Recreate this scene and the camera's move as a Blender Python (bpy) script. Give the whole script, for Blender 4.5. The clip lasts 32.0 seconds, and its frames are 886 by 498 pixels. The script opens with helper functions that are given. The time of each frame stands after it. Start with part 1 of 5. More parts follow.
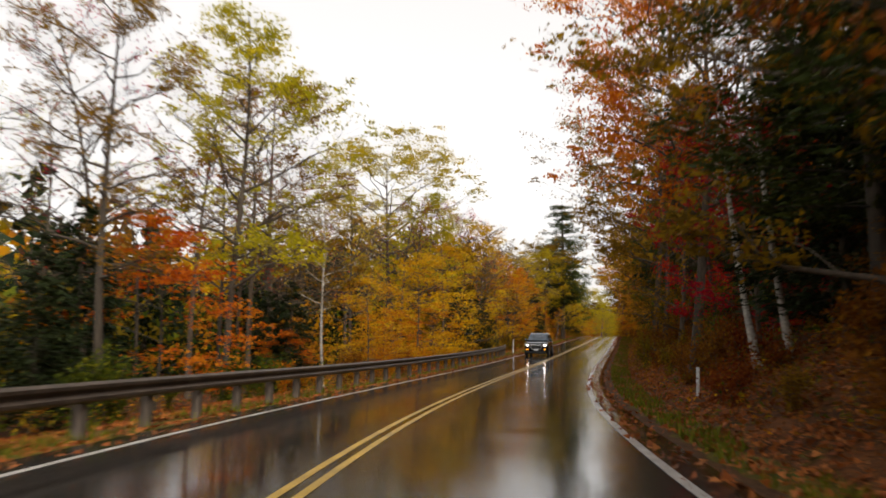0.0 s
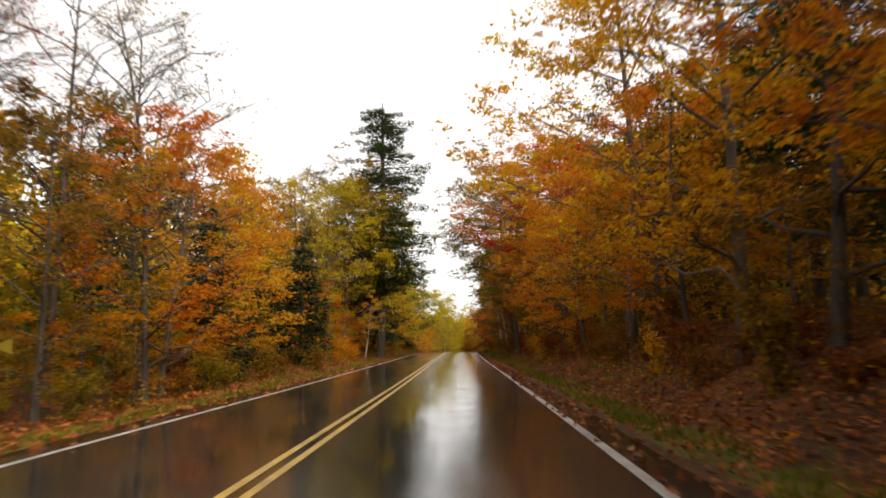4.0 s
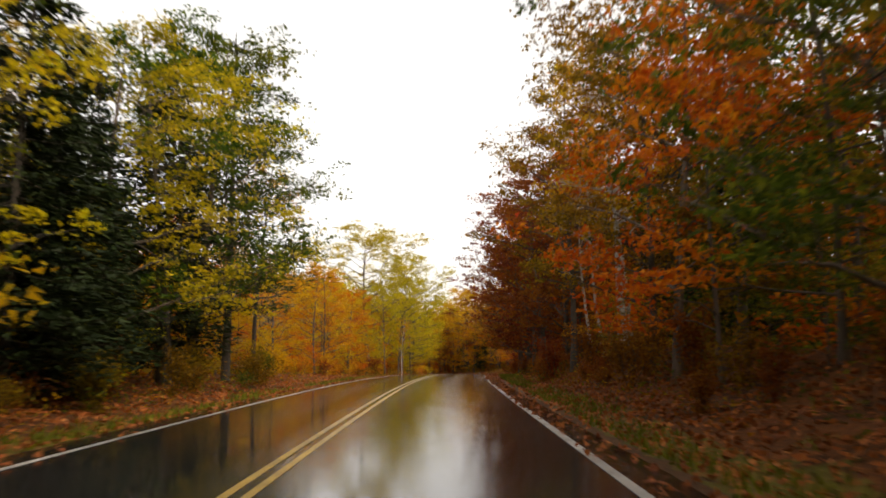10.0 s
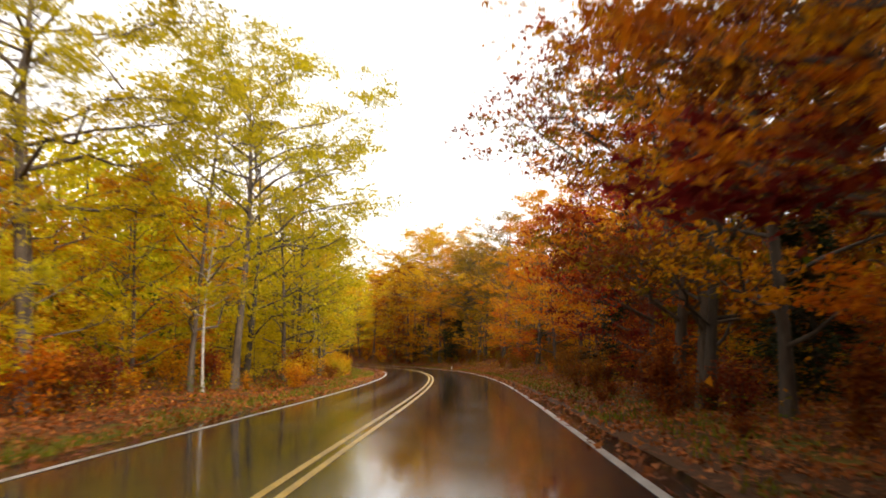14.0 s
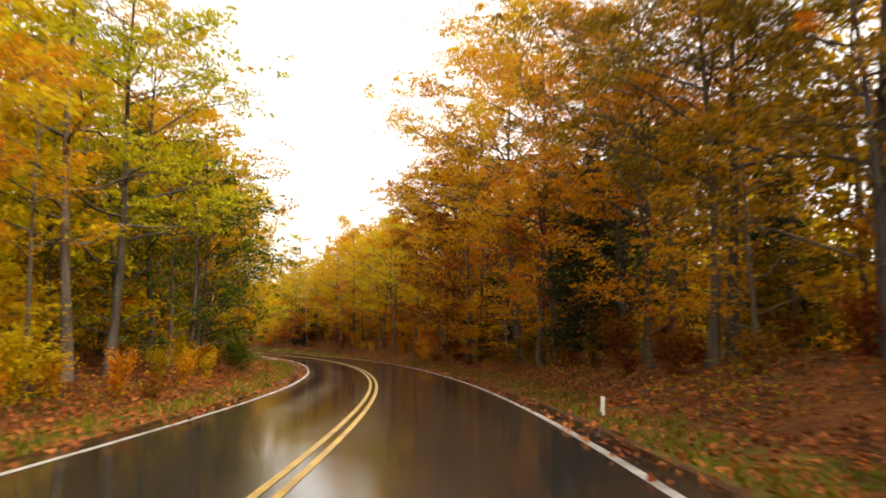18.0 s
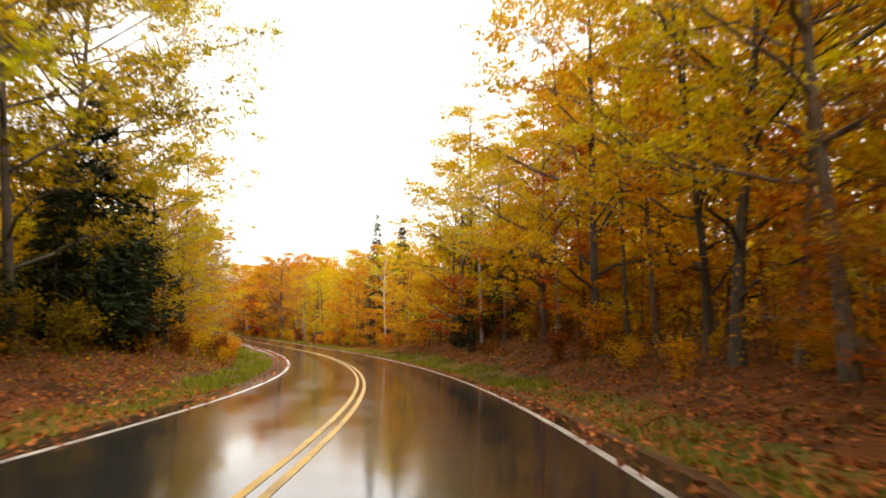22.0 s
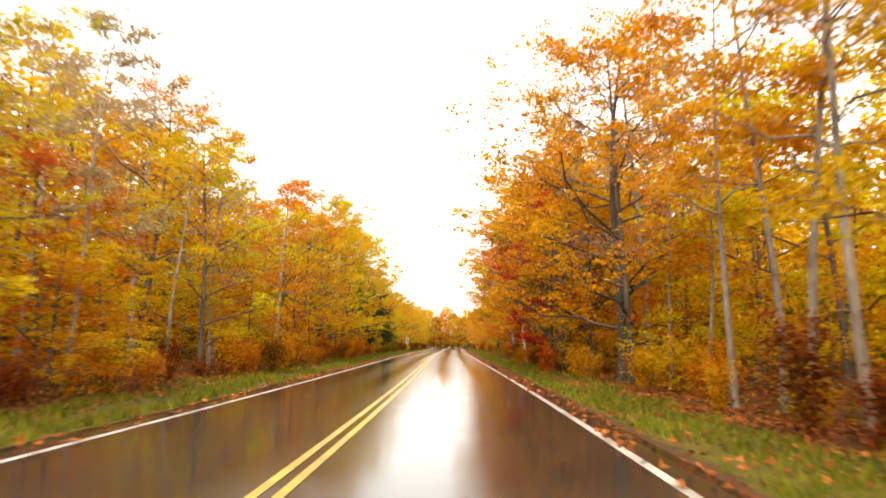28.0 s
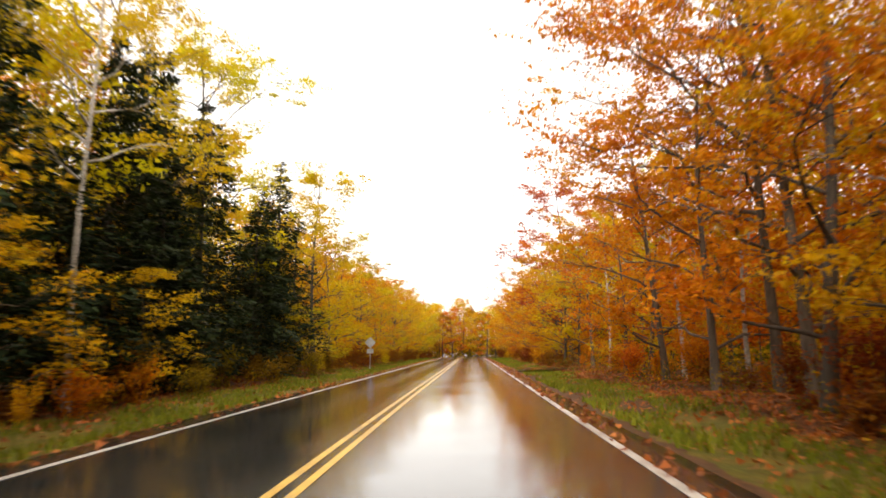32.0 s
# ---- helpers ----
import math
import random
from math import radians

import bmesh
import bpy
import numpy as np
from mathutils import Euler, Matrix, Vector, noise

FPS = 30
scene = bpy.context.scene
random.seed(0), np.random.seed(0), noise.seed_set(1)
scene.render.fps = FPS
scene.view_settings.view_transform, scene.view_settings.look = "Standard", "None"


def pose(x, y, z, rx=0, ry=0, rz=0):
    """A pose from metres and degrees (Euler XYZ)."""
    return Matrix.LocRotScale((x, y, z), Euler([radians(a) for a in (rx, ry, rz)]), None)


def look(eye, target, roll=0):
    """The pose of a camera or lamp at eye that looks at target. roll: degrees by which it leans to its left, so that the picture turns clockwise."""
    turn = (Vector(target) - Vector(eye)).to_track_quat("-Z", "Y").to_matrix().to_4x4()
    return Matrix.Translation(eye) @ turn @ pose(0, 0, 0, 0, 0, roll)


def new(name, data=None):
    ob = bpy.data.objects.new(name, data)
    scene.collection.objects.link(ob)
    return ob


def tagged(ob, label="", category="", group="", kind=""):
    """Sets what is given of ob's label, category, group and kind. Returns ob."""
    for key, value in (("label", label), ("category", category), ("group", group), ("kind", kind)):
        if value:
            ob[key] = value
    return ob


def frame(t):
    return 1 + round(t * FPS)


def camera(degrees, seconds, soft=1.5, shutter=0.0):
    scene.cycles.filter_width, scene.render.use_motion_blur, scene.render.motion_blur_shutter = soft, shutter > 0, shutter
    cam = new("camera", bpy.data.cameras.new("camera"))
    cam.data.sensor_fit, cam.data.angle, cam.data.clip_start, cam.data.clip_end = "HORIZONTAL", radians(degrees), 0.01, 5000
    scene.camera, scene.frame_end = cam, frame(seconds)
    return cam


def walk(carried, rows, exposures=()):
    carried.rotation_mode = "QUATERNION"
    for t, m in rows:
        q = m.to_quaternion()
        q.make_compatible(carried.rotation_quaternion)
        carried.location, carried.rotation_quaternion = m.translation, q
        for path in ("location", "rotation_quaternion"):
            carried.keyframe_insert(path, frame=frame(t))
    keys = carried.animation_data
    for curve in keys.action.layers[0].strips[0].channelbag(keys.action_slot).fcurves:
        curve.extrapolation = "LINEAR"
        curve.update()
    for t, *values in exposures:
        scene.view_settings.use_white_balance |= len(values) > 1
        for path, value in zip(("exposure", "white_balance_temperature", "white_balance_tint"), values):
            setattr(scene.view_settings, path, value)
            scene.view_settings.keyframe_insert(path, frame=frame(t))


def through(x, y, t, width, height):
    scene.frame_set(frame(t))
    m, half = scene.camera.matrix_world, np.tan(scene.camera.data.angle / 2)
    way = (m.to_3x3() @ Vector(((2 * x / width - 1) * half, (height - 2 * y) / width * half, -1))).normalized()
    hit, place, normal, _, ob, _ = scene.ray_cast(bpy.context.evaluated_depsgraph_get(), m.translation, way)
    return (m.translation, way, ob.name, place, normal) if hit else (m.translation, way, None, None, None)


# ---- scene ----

cam = camera(62.0, 32.0, soft=1.7, shutter=0.3)

# ---- the road's line: bend (1/100 m) and slope (percent) every 16 m from 16 m before the start ----
BEND = [-1.12, -0.84, -0.55, -0.28, -0.09, -0.01, 0.03, 0.02, -0.02, -0.04, -0.01, -0.01, -0.07, -0.16, -0.20, -0.14, 0.04, 0.26, 0.40, 0.45, 0.46, 0.48, 0.52, 0.57, 0.59, 0.57, 0.51, 0.40, 0.23, 0.11, 0.06, 0.03, -0.02, -0.04, -0.03, -0.00, 0.01, 0.01, 0.00, -0.01, -0.03, -0.05]
SLOPE = [-0.94, -0.99, -1.22, 0.23, 1.48, 2.48, 2.17, 2.28, 2.40, 2.52, 2.18, 1.09, 0.48, -0.16, -1.01, -1.98, -2.43, -2.12, -2.27, -2.26, -2.44, -1.96, -1.15, -1.09, -0.73, -0.05, 0.81, 1.07, 1.52, 1.88, 1.84, 1.89, 1.89, 1.91, 1.71, 1.69, 1.74, 1.75, 1.63, 1.41, 1.22, 1.13]
KNOTS = np.arange(-16, 641, 16.0)
STEPS = np.arange(-60.0, 721.0, 1.0)
_k = np.interp(STEPS, KNOTS, np.array(BEND) / 100)
_k[STEPS < -16] = 0
_k[STEPS > 600] = 0
_g = np.interp(STEPS, KNOTS, np.array(SLOPE) / 100)
HEAD = np.concatenate([[0], np.cumsum((_k[1:] + _k[:-1]) / 2)])
HEAD -= HEAD[60]
_m = (HEAD[1:] + HEAD[:-1]) / 2
ROAD_X = np.concatenate([[0], np.cumsum(-np.sin(_m))])
ROAD_Y = np.concatenate([[0], np.cumsum(np.cos(_m))])
ROAD_Z = np.concatenate([[0], np.cumsum((_g[1:] + _g[:-1]) / 2)])
ROAD_X -= ROAD_X[60]
ROAD_Y -= ROAD_Y[60]
ROAD_Z -= ROAD_Z[60]


def on(s, line):
    return float(np.interp(s, STEPS, line))


def place(s, d, up=0.0):
    """The point s metres along the road, d metres to the right of its middle, above the road's level."""
    a = on(s, HEAD)
    return Vector((on(s, ROAD_X) + math.cos(a) * d, on(s, ROAD_Y) + math.sin(a) * d, on(s, ROAD_Z) + up))


# seconds, turn to the left of the road, tilt, lean (degrees), metres right of the road's middle
RIDE = [
    (0, 1.74, 7.64, -0.46, 1.66),
    (1, 3.85, 6.82, 1.06, 1.78),
    (2, 2.61, 7.86, 1.11, 1.85),
    (3, 1.77, 7.02, 0.75, 1.96),
    (6, 1.55, 7.64, 0.53, 1.77),
    (7, 1.26, 7.92, -0.02, 1.75),
    (8, 0.88, 7.73, -0.26, 1.78),
    (9, 0.55, 8.23, 0.00, 1.80),
    (10, 0.13, 7.75, 0.28, 1.82),
    (11, 0.06, 7.74, 0.56, 1.92),
    (12, 0.34, 8.03, 0.64, 1.85),
    (13, 1.01, 8.41, 0.13, 1.79),
    (14, 1.84, 8.20, 0.20, 1.81),
    (17, 1.70, 7.82, 0.44, 1.59),
    (18, 1.62, 7.78, 0.15, 1.62),
    (19, 1.85, 7.85, -0.31, 1.61),
    (20, 2.03, 7.38, -0.89, 1.56),
    (21, 1.95, 7.63, -0.71, 1.61),
    (22, 1.60, 7.59, -0.80, 1.62),
    (23, 1.67, 7.29, -1.38, 1.50),
    (24, 1.80, 7.52, -0.86, 1.60),
    (25, 1.61, 7.73, -0.87, 1.59),
    (28, 1.51, 7.22, -1.02, 1.54),
    (29, 1.98, 7.21, -0.73, 1.64),
    (30, 1.98, 7.38, -0.06, 1.69),
    (31, 1.96, 7.20, 0.58, 1.73),
    (32, 1.83, 7.65, 0.28, 1.62),
]
PACE = 16.0
EYE = 1.28


def glide(t, i):
    ts = [r[0] for r in RIDE]
    vs = [r[i] for r in RIDE]
    j = max(0, min(len(ts) - 2, sum(1 for q in ts if q <= t) - 1))

    def slope(n):
        a, b = max(0, n - 1), min(len(ts) - 1, n + 1)
        return (vs[b] - vs[a]) / (ts[b] - ts[a])
    w = ts[j + 1] - ts[j]
    u = (t - ts[j]) / w
    return ((2 * u**3 - 3 * u**2 + 1) * vs[j] + (u**3 - 2 * u**2 + u) * w * slope(j)
            + (3 * u**2 - 2 * u**3) * vs[j + 1] + (u**3 - u**2) * w * slope(j + 1))


def ride_pose(t):
    s = PACE * t
    e = place(s, glide(t, 4), EYE)
    return pose(e.x, e.y, e.z, 90 + glide(t, 2) + math.degrees(on(s, _g)), glide(t, 3),
                math.degrees(on(s, HEAD)) + glide(t, 1))


# the film's own exposure, in stops
EXPOSED = ((0, -0.3, 7000), (3, -0.15, 7000), (6, 0.15, 7100), (8, -0.15, 7200), (11, 0.0, 7200), (12.5, 0.2, 7300), (14, 0.45, 7200), (17, 0.4, 7300), (20, 0.42, 7500), (23, 0.55, 7400), (29, 0.75, 7500), (32, 0.45, 7300))
walk(cam, [(i / 2, ride_pose(i / 2)) for i in range(65)],
     exposures=tuple((a, b, k, 12) for a, b, k in EXPOSED))

# ---- sky and sun: a bright overcast afternoon ----
world = bpy.data.worlds.new("sky")
world.use_nodes = True
scene.world = world
wt = world.node_tree
sky = wt.nodes.new("ShaderNodeTexSky")
sky.sky_type, sky.sun_disc = "NISHITA", False
sky.sun_elevation, sky.sun_rotation = radians(42), radians(155)
sky.air_density, sky.dust_density = 1.0, 3.0
grey = wt.nodes.new("ShaderNodeHueSaturation")
grey.inputs["Saturation"].default_value = 0.22
wt.links.new(sky.outputs[0], grey.inputs["Color"])
cloud = wt.nodes.new("ShaderNodeMix")
cloud.data_type = "RGBA"
cloud.inputs[0].default_value = 0.6
cloud.inputs[7].default_value = (4.7, 4.75, 4.85, 1)
wt.links.new(grey.outputs[0], cloud.inputs[6])
wt.links.new(cloud.outputs[2], wt.nodes["Background"].inputs["Color"])
wt.nodes["Background"].inputs["Strength"].default_value = 0.30
sun_data = bpy.data.lights.new("sun", "SUN")
sun_data.energy, sun_data.angle, sun_data.color = 3.3, radians(24), (1.0, 0.93, 0.82)
sun = new("sun", sun_data)
sun.matrix_world = look((46, -99, 98), (0, 0, 0))


# ---- materials ----
def material(name, rough=0.8, metal=0.0):
    m = bpy.data.materials.new(name)
    m.use_nodes = True
    b = m.node_tree.nodes["Principled BSDF"]
    b.inputs["Roughness"].default_value = rough
    b.inputs["Metallic"].default_value = metal
    return m, m.node_tree, b


def add(nt, kind, **values):
    n = nt.nodes.new(kind)
    for k, v in values.items():
        n.inputs[k.replace("_", " ")].default_value = v
    return n


def ramp(nt, fac, stops):
    r = nt.nodes.new("ShaderNodeValToRGB")
    els = r.color_ramp.elements
    while len(els) < len(stops):
        els.new(0.5)
    for e, (p, c) in zip(els, stops):
        e.position, e.color = p, (*c, 1)
    nt.links.new(fac, r.inputs[0])
    return r.outputs[0]


def mixed(nt, fac, a, b, blend="MIX"):
    n = nt.nodes.new("ShaderNodeMix")
    n.data_type, n.blend_type = "RGBA", blend
    for sock, v in ((n.inputs[0], fac), (n.inputs[6], a), (n.inputs[7], b)):
        if isinstance(v, (int, float)):
            sock.default_value = v
        elif isinstance(v, tuple):
            sock.default_value = (*v, 1)
        else:
            nt.links.new(v, sock)
    return n.outputs[2]


def grain(nt, scale, detail=4, coords="Object", stretch=None):
    tc = nt.nodes.new("ShaderNodeTexCoord")
    n = add(nt, "ShaderNodeTexNoise", Scale=scale, Detail=detail)
    src = tc.outputs[coords]
    if stretch:
        mp = nt.nodes.new("ShaderNodeMapping")
        mp.inputs["Scale"].default_value = stretch
        nt.links.new(src, mp.inputs[0])
        src = mp.outputs[0]
    nt.links.new(src, n.inputs["Vector"])
    return n.outputs["Fac"]


def bumped(nt, b, fac, strength, distance=0.02):
    n = add(nt, "ShaderNodeBump", Strength=strength, Distance=distance)
    nt.links.new(fac, n.inputs["Height"])
    nt.links.new(n.outputs[0], b.inputs["Normal"])


def surface(name, dark, light, scale, rough=0.8, metal=0.0, bump=0.3, fine=30, stretch=None):
    """A plain surface with stains at a large scale and grain at a small one."""
    m, nt, b = material(name, rough, metal)
    c = ramp(nt, grain(nt, scale, 5, stretch=stretch), [(0.3, dark), (0.7, light)])
    f = grain(nt, fine, 3, stretch=stretch)
    c = mixed(nt, 0.35, c, ramp(nt, f, [(0.35, tuple(v * 0.5 for v in dark)), (0.65, light)]))
    nt.links.new(c, b.inputs["Base Color"])
    bumped(nt, b, f, bump)
    return m


def leafage(name, a, b_, c, through=0.58, odd=None):
    """Leaves of three tones, varying leaf by leaf and in drifts over the crown."""
    m, nt, b = material(name, 0.6)
    b.inputs["Specular IOR Level"].default_value = 0.12
    geo = nt.nodes.new("ShaderNodeNewGeometry")
    info = nt.nodes.new("ShaderNodeObjectInfo")
    leaf = ramp(nt, geo.outputs["Random Per Island"], [(0.0, tuple(v * 0.6 for v in a)), (0.3, a), (0.55, b_), (0.78, c), (0.86, odd or c), (1.0, odd or c)])
    drift = ramp(nt, grain(nt, 0.9, 3), [(0.40, a), (0.60, c)])
    if odd:
        drift = mixed(nt, ramp(nt, grain(nt, 0.45, 2), [(0.50, (0, 0, 0)), (0.62, (0.75, 0.75, 0.75))]), drift, odd)
    col = mixed(nt, 0.5, leaf, drift)
    hs = nt.nodes.new("ShaderNodeHueSaturation")
    mr = add(nt, "ShaderNodeMapRange", To_Min=0.48, To_Max=0.52)
    mv = add(nt, "ShaderNodeMapRange", To_Min=0.75, To_Max=1.25)
    nt.links.new(info.outputs["Random"], mr.inputs[0])
    nt.links.new(geo.outputs["Random Per Island"], mv.inputs[0])
    nt.links.new(mr.outputs[0], hs.inputs["Hue"])
    nt.links.new(mv.outputs[0], hs.inputs["Value"])
    nt.links.new(col, hs.inputs["Color"])
    nt.links.new(hs.outputs[0], b.inputs["Base Color"])
    tr = nt.nodes.new("ShaderNodeBsdfTranslucent")
    nt.links.new(hs.outputs[0], tr.inputs["Color"])
    mix = nt.nodes.new("ShaderNodeMixShader")
    mix.inputs[0].default_value = through
    nt.links.new(b.outputs[0], mix.inputs[1])
    nt.links.new(tr.outputs[0], mix.inputs[2])
    nt.links.new(mix.outputs[0], nt.nodes["Material Output"].inputs["Surface"])
    return m


LEAF = {
    "yellow": leafage("leaf_yellow", (0.64, 0.43, 0.012), (0.78, 0.57, 0.018), (0.48, 0.31, 0.010), odd=(0.50, 0.46, 0.018)),
    "gold": leafage("leaf_gold", (0.64, 0.290, 0.010), (0.74, 0.41, 0.012), (0.50, 0.165, 0.008), odd=(0.62, 0.47, 0.022)),
    "orange": leafage("leaf_orange", (0.60, 0.190, 0.008), (0.68, 0.30, 0.010), (0.46, 0.090, 0.008), odd=(0.66, 0.36, 0.014)),
    "rust": leafage("leaf_rust", (0.22, 0.060, 0.009), (0.32, 0.105, 0.010), (0.12, 0.033, 0.008), odd=(0.38, 0.16, 0.010)),
    "red": leafage("leaf_red", (0.46, 0.032, 0.012), (0.54, 0.08, 0.012), (0.28, 0.018, 0.012), odd=(0.56, 0.15, 0.014)),
    "maroon": leafage("leaf_maroon", (0.18, 0.022, 0.012), (0.25, 0.045, 0.012), (0.11, 0.018, 0.012), odd=(0.34, 0.10, 0.012)),
    "lime": leafage("leaf_lime", (0.45, 0.36, 0.012), (0.58, 0.47, 0.016), (0.26, 0.24, 0.010), odd=(0.68, 0.50, 0.020)),
    "olive": leafage("leaf_olive", (0.20, 0.118, 0.009), (0.34, 0.20, 0.010), (0.10, 0.072, 0.008), odd=(0.42, 0.25, 0.010)),
    "green": leafage("leaf_green", (0.06, 0.10, 0.010), (0.12, 0.155, 0.012), (0.035, 0.06, 0.008), odd=(0.26, 0.25, 0.012)),
    "tan": leafage("leaf_tan", (0.42, 0.29, 0.15), (0.54, 0.40, 0.23), (0.28, 0.185, 0.10)),
    "needle": leafage("needle_green", (0.019, 0.030, 0.008), (0.034, 0.050, 0.010), (0.010, 0.017, 0.006), 0.08),
    "pine": leafage("needle_pine", (0.050, 0.070, 0.012), (0.090, 0.110, 0.016), (0.026, 0.040, 0.010), 0.15),
}
BARK = surface("bark_grey", (0.04, 0.028, 0.019), (0.15, 0.110, 0.076), 3, 0.9, bump=0.8, fine=14, stretch=(1, 1, 0.25))
DARK_BARK = surface("bark_dark", (0.03, 0.022, 0.016), (0.09, 0.07, 0.05), 3, 0.9, bump=0.8, fine=14, stretch=(1, 1, 0.25))
PALE_BARK = surface("bark_pale", (0.10, 0.08, 0.06), (0.36, 0.30, 0.24), 2.6, 0.85, bump=0.6, fine=12, stretch=(1, 1, 0.4))
WHITE_BARK = surface("bark_birch", (0.16, 0.14, 0.12), (0.62, 0.58, 0.50), 2.2, 0.75, bump=0.4, fine=9, stretch=(1, 1, 2.5))

ground_mat, nt, b = material("forest_floor", 0.85)
b.inputs["Specular IOR Level"].default_value = 0.15
att = nt.nodes.new("ShaderNodeAttribute")
att.attribute_name = "cover"
sep = nt.nodes.new("ShaderNodeSeparateColor")
nt.links.new(att.outputs["Color"], sep.inputs[0])
fine_noise, wide_noise = grain(nt, 9, 6), grain(nt, 0.6, 4)
litter = mixed(nt, 0.55, ramp(nt, fine_noise, [(0.34, (0.010, 0.006, 0.004)), (0.5, (0.085, 0.030, 0.007)), (0.66, (0.25, 0.085, 0.016))]),
               ramp(nt, wide_noise, [(0.38, (0.02, 0.010, 0.005)), (0.62, (0.13, 0.043, 0.010))]))
turf = mixed(nt, 0.5, ramp(nt, fine_noise, [(0.3, (0.026, 0.030, 0.005)), (0.7, (0.15, 0.125, 0.012))]),
             ramp(nt, wide_noise, [(0.4, (0.045, 0.05, 0.006)), (0.6, (0.13, 0.075, 0.012))]))
gravel = ramp(nt, fine_noise, [(0.3, (0.030, 0.014, 0.006)), (0.7, (0.115, 0.052, 0.020))])


def patchy(sock):
    n = nt.nodes.new("ShaderNodeMath")
    n.operation = "MULTIPLY_ADD"
    nt.links.new(grain(nt, 1.7, 5), n.inputs[0])
    n.inputs[1].default_value = 1.4
    nt.links.new(sock, n.inputs[2])
    return ramp(nt, n.outputs[0], [(0.95, (0, 0, 0)), (0.999, (1, 1, 1))])


cov = mixed(nt, patchy(sep.outputs[1]), litter, turf)
cov = mixed(nt, patchy(sep.outputs[0]), cov, gravel)
nt.links.new(cov, b.inputs["Base Color"])
bumped(nt, b, fine_noise, 0.8, 0.06)

road_mat, nt, b = material("wet_asphalt", 0.2)
agg, wear = grain(nt, 55, 4), grain(nt, 0.35, 4)
nt.links.new(mixed(nt, 0.5, ramp(nt, agg, [(0.35, (0.010, 0.0095, 0.009)), (0.7, (0.040, 0.037, 0.034))]),
                   ramp(nt, wear, [(0.3, (0.014, 0.013, 0.012)), (0.7, (0.034, 0.031, 0.028))])), b.inputs["Base Color"])
# water stands in the wheel tracks of both lanes; the crown and the strip between the tracks are rougher
lane = nt.nodes.new("ShaderNodeAttribute")
lane.attribute_name = "track"
wet = add(nt, "ShaderNodeMapRange", From_Min=0.3, From_Max=0.7, To_Min=0.0, To_Max=0.07)
nt.links.new(grain(nt, 0.8, 5), wet.inputs[0])
rut = nt.nodes.new("ShaderNodeMath")
rut.operation = "MULTIPLY_ADD"
nt.links.new(lane.outputs["Fac"], rut.inputs[0])
rut.inputs[1].default_value = -0.075
rut.inputs[2].default_value = 0.10
film = nt.nodes.new("ShaderNodeMath")
film.operation = "ADD"
nt.links.new(rut.outputs[0], film.inputs[0])
nt.links.new(wet.outputs[0], film.inputs[1])
nt.links.new(film.outputs[0], b.inputs["Roughness"])
b.inputs["IOR"].default_value = 1.5
bumped(nt, b, grain(nt, 7, 4), 0.06, 0.02)

YELLOW_PAINT = surface("yellow_paint", (0.22, 0.13, 0.015), (0.66, 0.40, 0.035), 1.6, 0.45, bump=0.2, fine=40)
WHITE_PAINT = surface("white_paint", (0.16, 0.15, 0.13), (0.68, 0.66, 0.62), 1.6, 0.3, bump=0.2, fine=40)
RUST_STEEL = surface("weathered_rail_steel", (0.035, 0.025, 0.02), (0.12, 0.085, 0.06), 2.5, 0.45, 0.6, 0.3, 25)
POST_WOOD = surface("post_wood", (0.05, 0.04, 0.03), (0.13, 0.10, 0.08), 3, 0.85, bump=0.6, fine=20, stretch=(1, 1, 0.3))
MARKER_WHITE = surface("marker_white", (0.55, 0.55, 0.53), (0.8, 0.8, 0.78), 4, 0.5)


# ---- ground ----
def smooth(u):
    u = max(0.0, min(1.0, u))
    return u * u * (3 - 2 * u)


BANK_R_S = [-60, 0, 110, 140, 200, 222, 250, 270, 300, 330, 360, 383, 402, 422, 440, 720]
BANK_R = [1.9, 1.9, 1.9, 1.6, 1.4, 0.5, 0.3, 0.8, 1.3, 0.6, 0.8, 1.9, 2.1, 0.5, 0.0, 0.1]
BANK_L_S = [-60, 0, 90, 112, 170, 200, 240, 300, 335, 388, 408, 430, 720]
BANK_L = [-0.9, -0.9, -0.7, 0.2, 0.5, 0.2, 0.0, 0.3, 1.2, 1.2, 0.2, 0.0, 0.1]


def land(s, d):
    """The ground's height over the road's level."""
    e = d - 4.2 if d > 0 else -d - 3.7
    if e <= 0:
        return -0.05
    h = np.interp(s, BANK_R_S, BANK_R) if d > 0 else np.interp(s, BANK_L_S, BANK_L)
    p = place(s, d)
    return (-0.05 - 0.13 * smooth(e / 0.9) + (h + 0.13) * smooth((e - 0.7) / 6.0)
            + 0.35 * min(1, e / 5) * noise.noise(p * 0.16) + 0.10 * min(1, e / 2) * noise.noise(p * 0.7))


def rest(s, d, sink=0.08):
    p = place(s, d)
    p.z += land(s, d) - sink
    return p


def mesh_from(name, verts, faces, mat=None, smooth_shade=False):
    me = bpy.data.meshes.new(name)
    me.from_pydata([tuple(v) for v in verts], [], faces)
    if mat:
        me.materials.append(mat)
    if smooth_shade:
        me.polygons.foreach_set("use_smooth", [True] * len(me.polygons))
    me.update()
    return me


COLS = [-100, -60, -38, -26, -19, -15, -12.5, -10.5, -9, -8, -7.2, -6.5, -5.9, -5.3, -4.8, -4.4, -4.0, -3.68, -3.4, 0,
        3.9, 4.18, 4.5, 4.9, 5.4, 5.9, 6.5, 7.2, 8, 9, 10.5, 12.5, 15, 19, 26, 38, 60, 100]
ROWS = np.arange(-60, 721, 2.0)
verts, faces, cover = [], [], []
